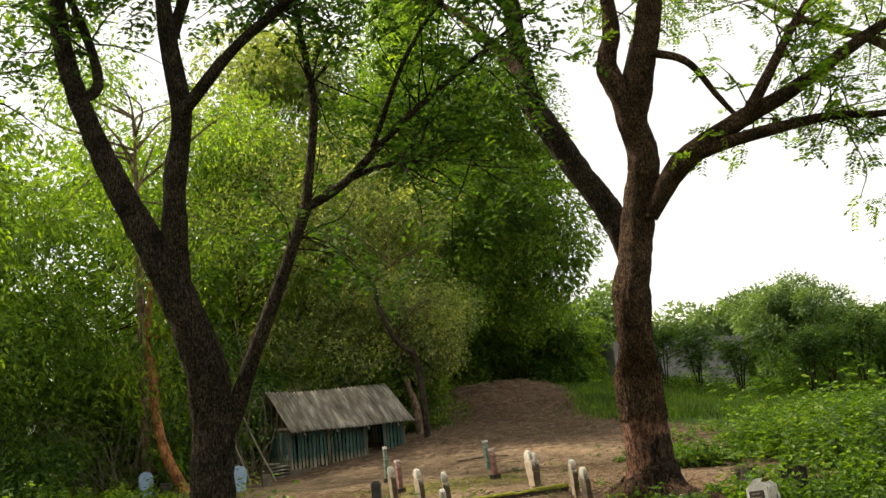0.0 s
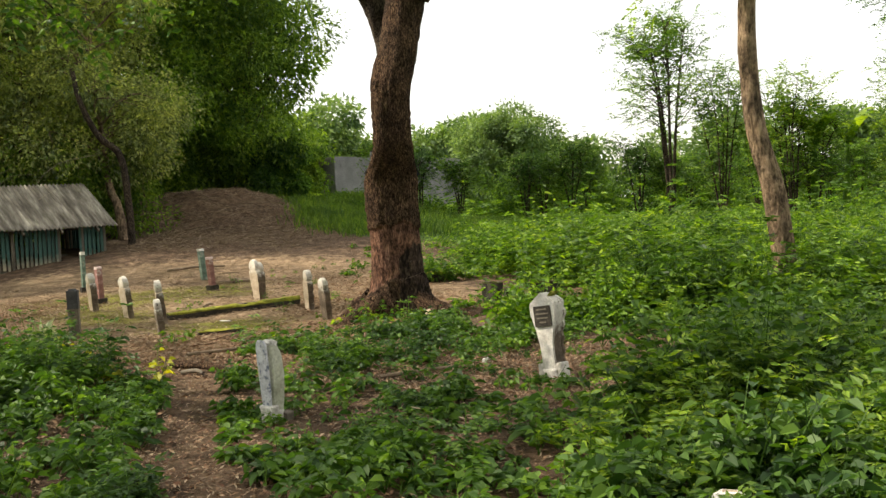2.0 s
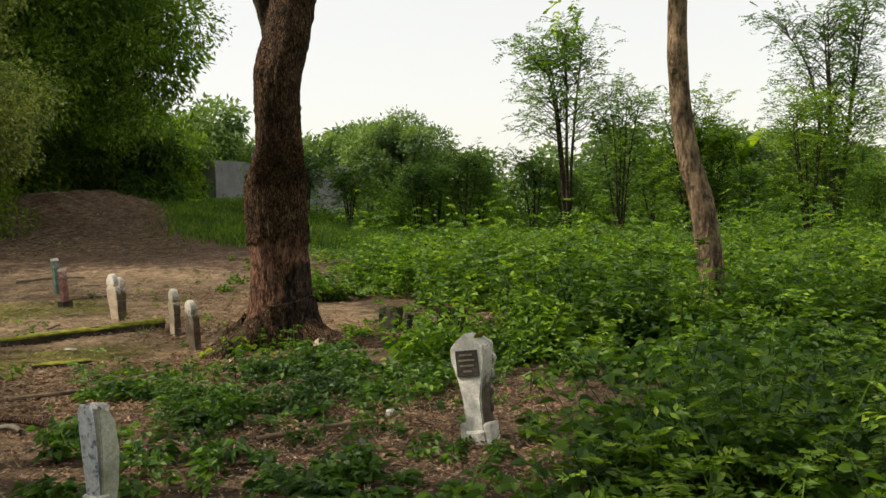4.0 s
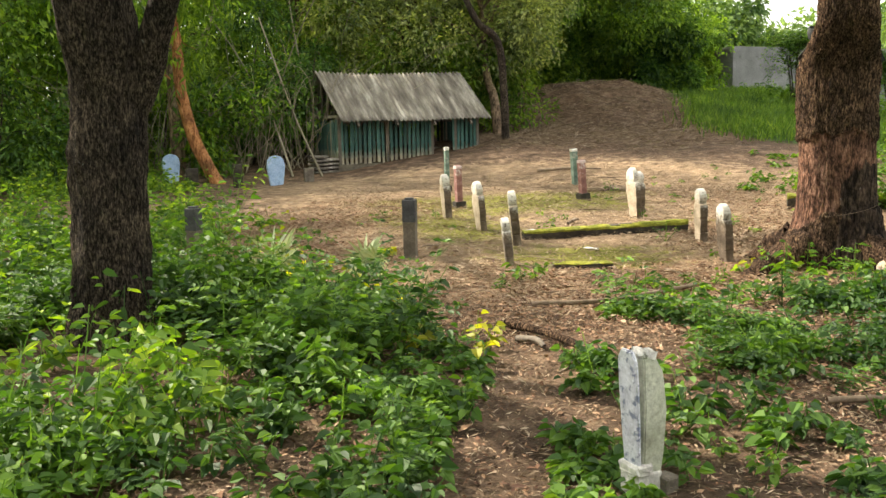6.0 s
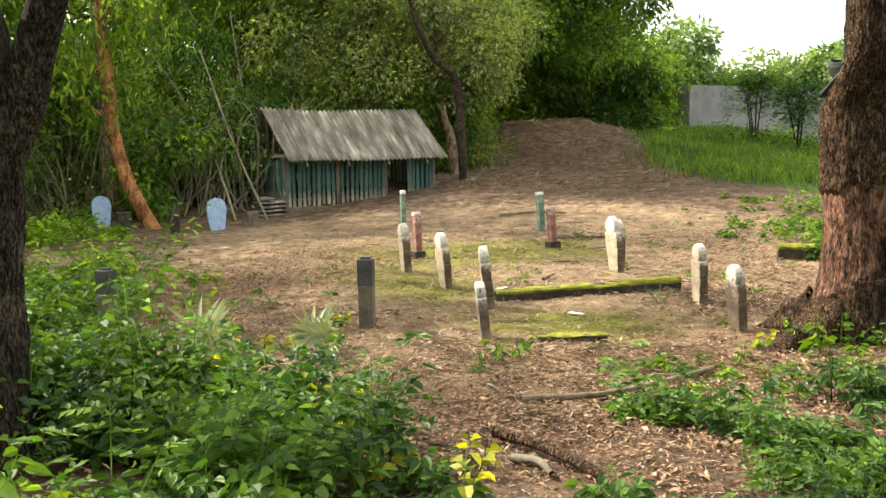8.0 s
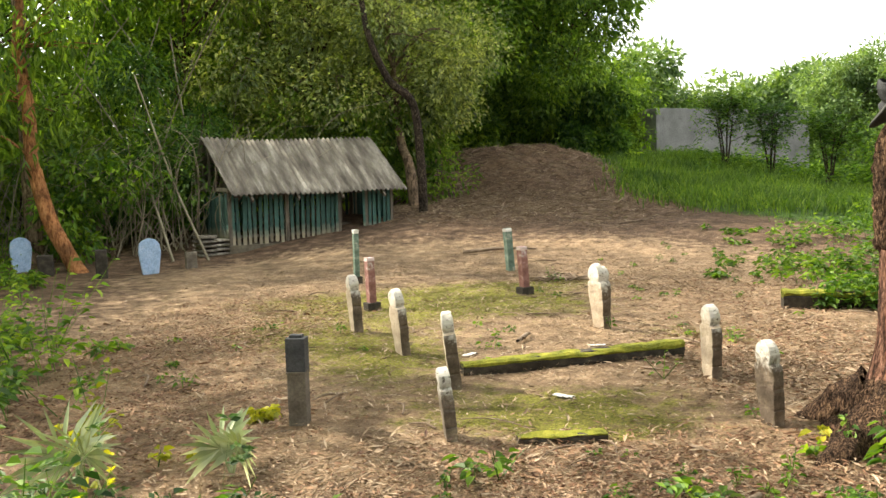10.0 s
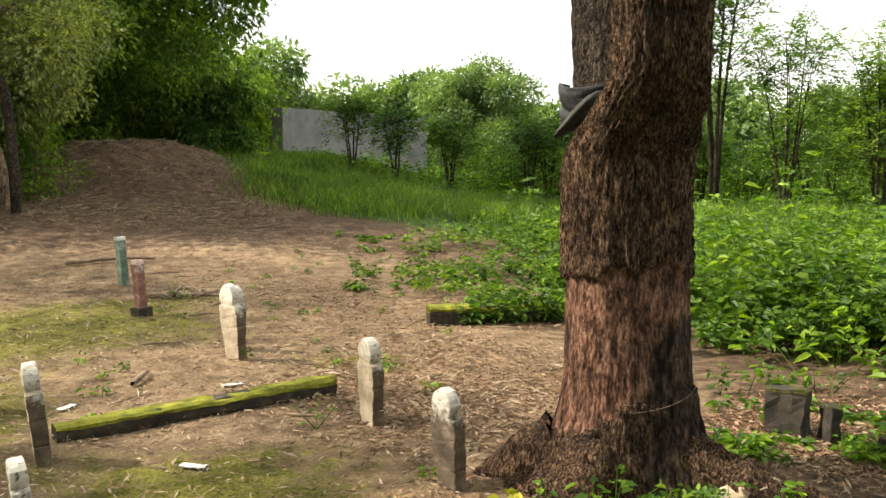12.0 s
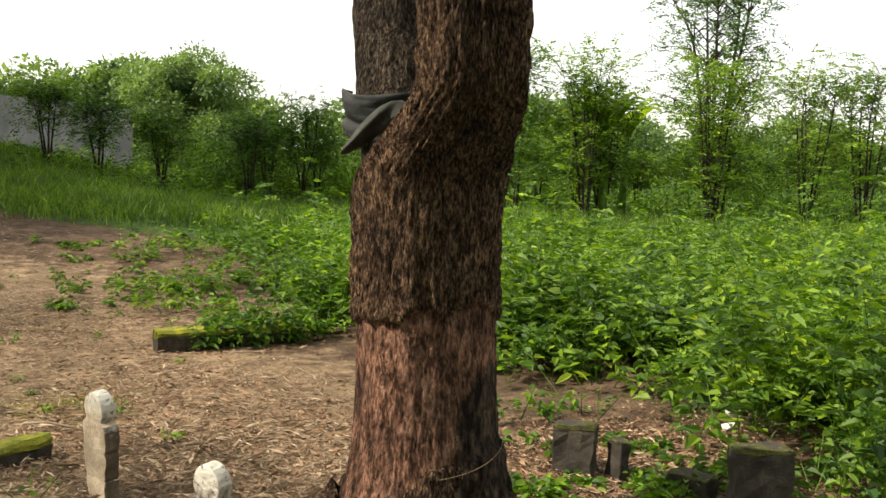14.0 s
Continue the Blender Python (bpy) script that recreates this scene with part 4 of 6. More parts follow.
for x, y, rz in ((-7.35, 22.9, -55), (-9.95, 23.0, -50)):
    profile_stone("gravestone", [(-0.2, 0.13), (0, 0.13), (0.1, 0.15), (0.40, 0.19), (0.54, 0.17), (0.61, 0.11), (0.64, 0.02)], 0.15, M["blue_paint"], on(x, y, rz), "pale blue painted rounded gravestone", "blue gravestones", lean=-3)
profile_stone("gravestone", flat_top(0.5, 0.12), 0.2, M["kerb_stone"], on(-8.0, 22.4, 30), "dark mossy grave stump near the blue gravestone")
profile_stone("gravestone", flat_top(0.36, 0.15), 0.26, M["kerb_stone"], on(-9.2, 22.6, 30), "low dark mossy grave block beneath the leaning tree")
profile_stone("gravestone", flat_top(0.30, 0.12), 0.2, M["grey_post"], on(-6.9, 23.6, 30), "low grey grave stump near the shed")
profile_stone("gravestone", flat_top(0.35, 0.14), 0.2, M["grey_post"], on(-10.9, 23.4, 30), "grey grave stump near the blue gravestone")
for x, y, rz, h, w, lab in ((3.86, 13.97, 40, 0.29, 0.12, "dark stone grave stump with a mossy top"), (4.34, 13.04, 55, 0.40, 0.15, "thick dark grave stump with moss and lichen"), (4.24, 13.42, 20, 0.15, 0.12, "low mossy stone half buried in litter"), (4.03, 13.80, 0, 0.24, 0.06, "narrow dark stone behind a grave stump")):
    profile_stone("gravestone", flat_top(h, w), w * 1.3, M["kerb_stone"], on(x, y, rz), lab, "dark grave stumps", M["moss_dull"], h * 0.93, 5, 0.02)

# ---- trees ----


def limbs(paths, sides=9, per=5, lumps=0.10, seed=0):
    return join([tube(p, r, sides, per, lumps, 0.0, seed + k) for k, (p, r) in enumerate(paths)])


def twigs(tips, count, length, r0, rng, lift=0.1, spread=1.0, segs=3):
    """Thin branching shoots from each tip; gives their paths and end points."""
    out, ends = [], []
    for p, d in tips:
        for _ in range(count):
            w = unit(np.array(d) + rng.normal(0, spread * 0.6, 3) + [0, 0, lift])
            pts, q, ln = [np.array(p)], np.array(p, float), length * rng.uniform(0.6, 1.3)
            for _ in range(segs):
                w = unit(w + rng.normal(0, 0.28, 3) + [0, 0, -0.05])
                q = q + w * ln / segs
                pts.append(q)
            out.append((np.array(pts), (r0, r0 * 0.35)))
            ends.append((q, w))
            ends.append(((pts[1] + pts[2]) / 2, unit(w + rng.normal(0, 0.5, 3))))
    return out, ends


def tips_along(paths, frac, rng, each=3):
    out = []
    for p, _ in paths:
        s = smooth_path(p, 6)
        for _ in range(each):
            i = int(rng.uniform(frac, 1) * (len(s) - 2))
            d = unit(s[i + 1] - s[i])
            out.append((s[i], unit(d + rng.normal(0, 0.7, 3))))
    return out


def leaf_shell(centres, radius, per, leaf, width, rng, kite=True, squash=0.75, droop=0.35):
    """Leaves gathered in clumps about centres, thick at the rim and loose outside."""
    C = np.asarray(centres, float)
    n = len(C) * per
    base = np.repeat(C, per, 0)
    rad = np.repeat(np.broadcast_to(radius, len(C)), per)
    d = unit(rng.normal(0, 1, (n, 3)))
    k = rng.uniform(0.15, 1, n) ** 0.45 * (1 + 0.10 * rng.normal(0, 1, n))
    P = base + d * (rad * k)[:, None] * [1, 1, squash]
    D = d * 0.8 + rng.normal(0, 0.45, (n, 3)) + [0, 0, -droop]
    return leaves(P, D, leaf * rng.uniform(0.65, 1.3, n), width * rng.uniform(0.7, 1.2, n), kite=kite)


def build_main_tree():
    rng = np.random.default_rng(11)
    bx, by = 2.55, 13.48
    t = thing("tree", pose(bx, by, 0), "large dark-barked tree with a girdled reddish trunk and two stems", "tree")
    o = np.array([bx, by, 0])

    def rel(pts):
        return np.array(pts, float) - o

    # trunk with flared foot, ridged bark and a ragged peeled band
    hs = np.concatenate([np.linspace(-0.25, 0.5, 30), np.linspace(0.52, 3.7, 190)])
    sides = 180
    ang = np.linspace(0, 2 * np.pi, sides, endpoint=False)

    def edge(a, k):
        return noise.noise(Vector((math.cos(a) * 1.6, math.sin(a) * 1.6, k))) * 0.10 + noise.noise(Vector((math.cos(a) * 7, math.sin(a) * 7, k))) * 0.035

    top_edge, low_edge = [1.16 + edge(a, 3) for a in ang], [0.46 + 0.10 * math.cos(a + 0.5) + edge(a, 8) for a in ang]

    def trunk_ring(z):
        fork = float(step(1.68, 2.2, z))
        grow = (0.300 + 0.03 * max(0, 1 - z / 2.0) - 0.092 * fork) * (1 - 0.5 * float(step(3.15, 3.7, z)))
        foot = 0.36 * math.exp(-max(z, -0.1) / 0.19)
        lift = fork
        cx, cy = -0.02 * float(step(0.6, 1.6, z)) + 0.03 * lift + 0.25 * max(0, z - 2.9), -0.30 * lift + 0.25 * max(0, z - 2.9)
        row = []
        for j, a in enumerate(ang):
            peel = low_edge[j] < z < top_edge[j]
            lobes = foot * (0.45 + 0.55 * max(0, math.cos(a * 2.5 - 1.1)) ** 2 + 0.5 * max(0, math.cos(a + 0.25)) ** 6 + 0.55 * max(0, math.cos(a - 3.75)) ** 6)
            flute = 0.022 * math.cos(2 * a + 0.7) + 0.014 * math.cos(3 * a + z)
            x, y = math.cos(a), math.sin(a)
            r = grow + lobes + flute - (0.022 if peel else 0)
            k = 0.35 if peel else 1.0
            r += k * (0.020 * noise.noise(Vector((x * 5, y * 5, z * 1.3))) + 0.014 * noise.noise(Vector((x * 14, y * 14, z * 6))) + 0.020 * noise.noise(Vector((x * 34, y * 34, z * 14))))
            row.append((cx + r * x, cy + r * y, z))
        return row

    V = np.array([trunk_ring(z) for z in hs])
    n = len(hs)
    kinds = {"trunk": [], "peeled_band": [], "root_flare": [], "scorched_bark": []}
    for k in range(n - 1):
        for j in range(sides):
            z, a = hs[k], (ang[j] + np.pi) % (2 * np.pi) - np.pi
            q = (k * sides + j, k * sides + (j + 1) % sides, (k + 1) * sides + (j + 1) % sides, (k + 1) * sides + j)
            kind = "peeled_band" if low_edge[j] < z < top_edge[j] else ("trunk" if z > 0.9 else "root_flare")
            # One side of the lower trunk takes the dark bark to stand for shade.
            if z < 0.72 + 0.25 * math.cos(a + 0.1) + edge(a, 14) + 0.5 * edge(a * 3 + z, 21) and -1.6 + edge(a + z, 20) * 3 < a < 0.6:
                kind = "scorched_bark"
            kinds[kind].append(q)
    for kind, mat, lab in (("trunk", "bark_dark", ""), ("peeled_band", "peeled", "peeled reddish band of bare wood"), ("root_flare", "bark_dark", "flared foot"), ("scorched_bark", "bark_shade", "bark darkened for shade low on the trunk")):
        used = np.unique(np.array(kinds[kind]))
        new_index = np.full(n * sides, -1)
        new_index[used] = np.arange(len(used))
        mesh_object(kind, V.reshape(-1, 3)[used], new_index[np.array(kinds[kind])], M[mat], t, lab, smooth=True)
    ring = [(0.365 * math.cos(a), 0.365 * math.sin(a), 0.56 + 0.07 * math.sin(a * 1.0 + 0.9)) for a in np.linspace(-1.9, -0.3, 8)]
    v, f = tube(ring, (0.0016, 0.0016), 6, 4)
    mesh_object("string", v, f, M["twig"], t, "pale string round the trunk", smooth=True)
    # surface roots
    roots = [([(0.2, -0.2, 0.2), (0.55, -0.45, 0.06), (0.95, -0.55, -0.06), (1.3, -0.5, -0.2)], (0.2, 0.14, 0.09, 0.04)), ([(-0.25, -0.25, 0.22), (-0.48, -0.4, 0.10), (-0.7, -0.58, 0.0), (-0.9, -0.75, -0.2)], (0.2, 0.14, 0.09, 0.04)),
             ([(0.2, 0.25, 0.2), (0.5, 0.6, 0.02), (0.8, 0.9, -0.2)], (0.18, 0.12, 0.05)), ([(-0.3, 0.1, 0.2), (-0.6, 0.25, 0.04), (-1.0, 0.4, -0.2)], (0.18, 0.11, 0.04))]
    for k, (p, r) in enumerate(roots):
        v, f = tube(p, r, 20, 10, 0.2, 0.3, k)
        mesh_object("root", v, f, M["bark_dark"], t, smooth=True)
    stems = [(rel([(2.55, 13.58, 1.2), (2.62, 13.88, 1.9), (2.68, 14.10, 2.5), (2.71, 14.22, 3.1), (2.60, 14.22, 4.0), (1.91, 13.96, 5.26), (1.47, 13.72, 6.26), (1.36, 13.46, 7.65), (1.3, 13.3, 9.2)]), (0.17, 0.19, 0.19, 0.195, 0.20, 0.19, 0.16, 0.135, 0.08)),
             (rel([(2.58, 13.19, 2.75), (2.80, 13.30, 3.86), (2.99, 13.16, 4.71), (2.86, 12.97, 5.51), (2.65, 12.83, 6.13), (2.78, 12.73, 6.74), (2.66, 12.54, 8.20)]), (0.21, 0.235, 0.23, 0.18, 0.14, 0.12, 0.06)),
             (rel([(2.93, 13.06, 5.09), (3.04, 12.92, 5.70), (3.36, 12.68, 6.96), (3.56, 12.54, 8.48)]), (0.12, 0.185, 0.165, 0.08)),
             (rel([(2.99, 13.16, 3.96), (3.46, 12.83, 4.57), (4.22, 12.57, 4.97), (5.02, 12.63, 5.34), (6.40, 12.71, 6.12), (7.57, 12.92, 6.60)]), (0.11, 0.17, 0.13, 0.105, 0.07, 0.03)),
             (rel([(3.65, 12.73, 4.66), (4.39, 12.44, 4.75), (5.45, 12.58, 4.90), (6.18, 12.70, 4.87), (7.28, 12.73, 4.99)]), (0.10, 0.085, 0.06, 0.045, 0.02)),
             (rel([(4.31, 12.54, 4.99), (4.51, 12.40, 5.23), (5.03, 12.32, 6.02), (5.35, 12.30, 6.45), (5.87, 12.36, 7.35)]), (0.09, 0.08, 0.06, 0.05, 0.02)),
             (rel([(3.23, 12.73, 6.22), (3.71, 12.52, 5.92), (4.07, 12.67, 5.42), (4.27, 12.64, 5.09)]), (0.06, 0.05, 0.04, 0.03)),
             (rel([(2.95, 13.02, 5.94), (3.23, 13.77, 6.88), (3.70, 14.52, 7.92), (4.08, 15.28, 8.58)]), (0.12, 0.09, 0.06, 0.02)),
             (rel([(1.53, 12.92, 6.13), (0.96, 13.58, 7.07), (0.30, 14.15, 8.01), (-0.45, 14.52, 8.58)]), (0.10, 0.08, 0.05, 0.02)),
             (rel([(1.44, 12.73, 7.07), (0.68, 11.88, 7.82), (-0.26, 11.32, 8.48)]), (0.08, 0.06, 0.02))]
    for k, (p, r) in enumerate(stems):
        v, f = tube(p, r, 44 if k < 3 else 14, 16 if k < 3 else 8, 0.10, 0.12 if k < 3 else 0.05, k)
        # Greyer bark on stem 0 replaces the missing shade at the crease.
        mesh_object("stem", v, f, M["bark_left" if k == 0 else "bark_dark"], t, "greyer second stem" if k == 0 else "", smooth=True)
    tips = tips_along(stems[3:6], 0.45, rng, 11) + tips_along(stems[:3] + stems[7:], 0.86, rng, 8)
    tw, ends = twigs(tips, 2, 1.1, 0.014, rng, 0.15)
    v, f = limbs(tw, 5, 3)
    tagged(mesh_object("branchwork", v, f, M["bark_dark"], t, smooth=True), kind="stuff")
    P, D = np.repeat([e for e, _ in ends], 6, 0), np.repeat([d for _, d in ends], 6, 0)
    P = P + rng.normal(0, 0.10, P.shape)
    D = D + rng.normal(0, 0.9, D.shape)
    v, f = sprigs(P, D, 0.24, 6, 0.085, 0.042)
    mesh_object("crown", v, f, M["leaf_tree"], t, "sparse feathery foliage")
    return t


build_main_tree()


def build_cloth():
    """Dark cloth tied round the lesser stem, with a flap hanging from the fork."""
    t = thing("cloth_wrap", pose(2.56, 13.88, 2.0), "dark grey-green cloth wrapped round the tree's fork", "cloth")
    right, front = np.array([0.855, -0.52, 0.0]), np.array([-0.52, -0.855, 0.0])

    def sheet(name, place, nu, nv, mat, label, thick=0.006):
        V = np.array([place(i / (nu - 1), j / (nv - 1)) for i in range(nu) for j in range(nv)])
        f = [(i * nv + j, i * nv + j + 1, (i + 1) * nv + j + 1, (i + 1) * nv + j) for i in range(nu - 1) for j in range(nv - 1)]
        ob = mesh_object(name, V, np.array(f), M[mat], t, label, smooth=True)
        ob.modifiers.new("thick", "SOLIDIFY").thickness = thick

    def wrap(u, v):
        a = radians(-120 + 215 * u)
        crease = 0.005 * math.sin(v * 9 + 5 * u) + 0.018 * noise.noise(Vector((u * 5, v * 7, 1.0)))
        gape = 0.035 * max(0, v - 0.55) * math.exp(-((u - 0.42) / 0.2) ** 2) * 2
        r = 0.216 + crease + gape
        return right * r * math.sin(a) + front * r * math.cos(a) + np.array([0, 0, -0.05 + 0.21 * v - 0.05 * u + 0.015 * math.sin(u * 11)])

    def flap(u, v, drop=0.0, wide=1.0, out=0.0):
        # runs from the crease beside the main stem down to a free corner
        x = 0.07 - 0.262 * u
        z = 0.045 - drop - 0.06 * u - 0.115 * u * u
        w = wide * (0.04 + 0.125 * math.sin(math.pi * min(1.0, 0.12 + 0.8 * u)) ** 0.8) * (1 - 0.55 * max(0, u - 0.8) / 0.2)
        c = v - 0.5
        bow = 0.05 * (1 - 4 * c * c) + 0.02 * c + 0.012 * math.sin(u * 8 + v * 5)
        return right * (x + c * w * 0.35) + front * (0.262 + out + bow + 0.03 * u) + np.array([0, 0, z + c * w + 0.008 * noise.noise(Vector((u * 6, v * 4, 4)))])

    sheet("wrap", wrap, 60, 18, "cloth", "dark wrapped band")
    sheet("flap", lambda u, v: flap(u, v), 36, 14, "cloth_green", "olive-grey hanging flap")

    def tail(u, v):
        c = v - 0.5
        return right * (0.435 + 0.055 * u * u + 0.02 * u + c * 0.045 * (1 - 0.4 * u)) + front * (0.20 + 0.012 * math.sin(v * 6)) + np.array([0, 0, 0.0 - 0.20 * u + c * 0.03])

    sheet("tail", tail, 16, 6, "cloth", "dark loose end")
    return t


build_cloth()


def build_left_tree():
    rng = np.random.default_rng(12)
    bx, by = -2.45, 9.95
    o = np.array([bx, by, 0])
    t = thing("tree", pose(bx + 0.07, by, 0), "dark rough-barked tree forking low into leaning stems", "tree")

    def rel(pts):
        return np.array(pts, float) - o

    trunk = (rel([(-2.45, 9.95, -0.3), (-2.44, 9.95, 0.25), (-2.45, 10.0, 0.9), (-2.42, 10.02, 1.6), (-2.40, 9.85, 2.35), (-2.62, 9.6, 3.24), (-2.95, 9.35, 4.09), (-3.25, 9.15, 4.92), (-3.47, 8.95, 5.94), (-3.45, 8.8, 7.2)]),
             (0.33, 0.25, 0.23, 0.235, 0.225, 0.195, 0.145, 0.12, 0.10, 0.06))
    stems = [(rel([(-2.55, 9.65, 3.0), (-2.5, 9.5, 3.6), (-2.41, 9.35, 4.28), (-2.24, 9.24, 5.07), (-2.29, 9.08, 5.95), (-2.3, 8.9, 7.4)]), (0.15, 0.14, 0.125, 0.115, 0.10, 0.05)),
             (rel([(-2.42, 10.0, 1.25), (-2.2, 10.1, 1.7), (-1.84, 10.0, 2.43), (-1.5, 9.95, 3.1), (-1.1, 9.9, 3.96)]), (0.12, 0.11, 0.085, 0.075, 0.065)),
             (rel([(-1.1, 9.9, 3.96), (-0.91, 9.86, 5.06), (-0.93, 9.74, 5.71), (-1.02, 9.5, 7.0)]), (0.055, 0.045, 0.04, 0.015)),
             (rel([(-1.1, 9.9, 3.96), (-0.66, 10.04, 4.23), (0.06, 10.05, 4.84), (0.77, 10.07, 5.35), (1.9, 10.1, 6.1)]), (0.055, 0.05, 0.04, 0.03, 0.012)),
             (rel([(-0.9, 10.0, 4.12), (-0.36, 10.26, 4.41), (0.3, 10.36, 4.45), (1.0, 10.6, 4.4)]), (0.035, 0.03, 0.02, 0.008)),
             (rel([(-2.25, 9.2, 5.0), (-1.53, 9.05, 5.61), (-0.86, 9.07, 6.1), (0.0, 9.0, 6.9)]), (0.075, 0.06, 0.05, 0.02)),
             (rel([(-3.35, 9.05, 5.3), (-3.25, 9.3, 5.6), (-3.5, 9.4, 6.4), (-3.9, 9.5, 7.2)]), (0.07, 0.06, 0.05, 0.02)),
             (rel([(-2.3, 9.2, 5.9), (-2.0, 9.1, 6.6), (-1.9, 9.0, 7.4)]), (0.07, 0.06, 0.03)),
             (rel([(-0.3, 10.05, 4.6), (0.3, 9.6, 5.5), (1.0, 9.4, 6.2), (1.6, 9.2, 6.6)]), (0.03, 0.025, 0.02, 0.008))]
    v, f = tube(*trunk, 48, 14, 0.10, 0.16, 3)
    mesh_object("trunk", v, f, M["bark_left"], t, smooth=True)
    for k, (p, r) in enumerate(stems):
        v, f = tube(p, r, 18, 8, 0.12, 0.08, k)
        mesh_object("stem", v, f, M["bark_left"], t, smooth=True)
    tips = tips_along([trunk] + stems[:2], 0.9, rng, 5) + tips_along(stems[2:], 0.55, rng, 11)
    tw, ends = twigs(tips, 2, 1.1, 0.013, rng, 0.1)
    v, f = limbs(tw, 5, 3)
    tagged(mesh_object("branchwork", v, f, M["bark_left"], t, smooth=True), kind="stuff")
    P = np.repeat([e for e, _ in ends], 5, 0) + rng.normal(0, 0.13, (len(ends) * 5, 3))
    D = np.repeat([d for _, d in ends], 5, 0) + rng.normal(0, 0.7, P.shape) + [0, 0, -0.2]
    v, f = sprigs(P, D, 0.26, 4, 0.10, 0.055)
    mesh_object("crown", v, f, M["leaf_weed"], t, "loose green foliage")
    return t


build_left_tree()


def build_slim_tree():
    rng = np.random.default_rng(13)
    x, y = 7.7, 13.3
    t = thing("tree", pose(x, y, gz(x, y)), "slender leaning pale brown tree standing in weeds", "tree")
    trunk = ([(0.08, 0, -0.2), (0, 0, 0.5), (-0.1, 0.05, 1.4), (-0.28, 0.12, 2.2), (-0.33, 0.18, 3.2), (-0.30, 0.2, 4.2), (-0.35, 0.1, 5.3)], (0.19, 0.155, 0.15, 0.13, 0.12, 0.11, 0.09))
    arms = [([(-0.6, -0.1, 5.3), (-1.2, 0, 6.0), (-2.2, 0.1, 6.6), (-3.4, 0, 7.4)], (0.09, 0.075, 0.05, 0.02)), ([(-0.6, -0.1, 5.5), (-0.3, 0, 6.6), (0.2, 0.1, 7.8), (0.4, 0, 8.8)], (0.10, 0.08, 0.05, 0.02)),
            ([(-0.55, 0, 4.8), (0.3, 0.2, 5.8), (1.4, 0.2, 6.6), (2.4, 0.3, 7.3)], (0.08, 0.06, 0.04, 0.02))]
    v, f = join([tube(p, r, 20, 8, 0.08, 0.05, k) for k, (p, r) in enumerate([trunk] + arms)])
    mesh_object("trunk", v, f, M["bark_pale"], t, smooth=True)
    tw, ends = twigs(tips_along(arms, 0.4, rng, 7), 2, 0.9, 0.015, rng, 0.2)
    v, f = limbs(tw, 5, 3)
    tagged(mesh_object("branchwork", v, f, M["bark_pale"], t, smooth=True), kind="stuff")
    P = np.repeat([e for e, _ in ends], 8, 0) + rng.normal(0, 0.2, (len(ends) * 8, 3))
    v, f = sprigs(P, rng.normal(0, 0.7, P.shape) + [0, 0, -0.2], 0.26, 6, 0.07, 0.03)
    mesh_object("crown", v, f, M["leaf_tree"], t, "thin feathery foliage")


build_slim_tree()


def leafy_tree(x, y, h, r, bare, leaf_mat, bark, label, seed, count=14, per=900, leaf=0.2, width=0.09, trunk_r=0.14, lean=(0, 0), clump=0.42, droop=0.35, category="tree", spread=1.0, name="tree", group="", stems=1, squash=0.75):
    """A tree with trunk, limbs to each clump, and a crown of leaf clumps of uneven outline."""
    rng = np.random.default_rng(seed)
    z = gz(x, y)
    t = thing(name, pose(x, y, z), label, category, group)
    cs, paths = [], []
    for s in range(stems):
        off = rng.normal(0, 0.16, 2) * (stems > 1)
        head = np.array([lean[0] + off[0] * 4, lean[1] + off[1] * 4, bare + (h - bare) * 0.66])
        paths.append(([(off[0], off[1], -0.2), (off[0] + lean[0] * 0.2, off[1] + lean[1] * 0.2, bare * 0.5), (head[0] * 0.6, head[1] * 0.6, bare), head], (trunk_r * 1.2, trunk_r, trunk_r * 0.75, trunk_r * 0.15)))
    for k in range(count):
        a, u = rng.uniform(0, 2 * np.pi), rng.uniform(0, 1)
        q = rng.uniform(0.25, 1.0) * r * math.sqrt(max(0.05, 1 - (2 * u - 1) ** 2 * 0.85)) * spread
        c = np.array([lean[0] + q * math.cos(a), lean[1] + q * math.sin(a), bare + (h - bare) * u])
        cs.append(c)
        lo, hi = np.array(paths[k % stems][0][2]), np.array(paths[k % stems][0][3])
        st = lo + (hi - lo) * min(1.0, 0.72 * (c[2] - bare) / max(0.1, hi[2] - bare))
        mid = (st + c) / 2 + rng.normal(0, 0.15 * r, 3) * [1, 1, 0.3] + [0, 0, 0.08 * h * (u < 0.6)]
        paths.append(([st, mid, c], (trunk_r * 0.3, trunk_r * 0.18, trunk_r * 0.06)))
    for p, q in paths[:stems]:
        v, f = tube(p, q, 8, 6, 0.12, 0.0, seed)
        mesh_object("trunk", v, f, M[bark], t, smooth=True)
    v, f = limbs(paths[stems:], 5, 4, 0.12, seed)
    tagged(mesh_object("branchwork", v, f, M[bark], t, smooth=True), kind="stuff")
    rad = clump * r * rng.uniform(0.7, 1.25, count)
    v, f = leaf_shell(cs, rad, per, leaf, width, rng, droop=droop, squash=squash)
    mesh_object("crown", v, f, M[leaf_mat], t)
    return t


# the wood behind the shed
leafy_tree(-0.9, 41.2, 15.0, 3.7, 1.0, "leaf_dark", "bark_dark", "broad dense green tree hanging over the spoil heap", 21, 56, 1000, 0.19, 0.09, 0.13, clump=0.40)
leafy_tree(-4.6, 37.2, 14.5, 3.6, 1.4, "leaf_tree", "bark_dark", "dense green tree behind the shed", 22, 46, 900, 0.18, 0.085, 0.12, clump=0.42)
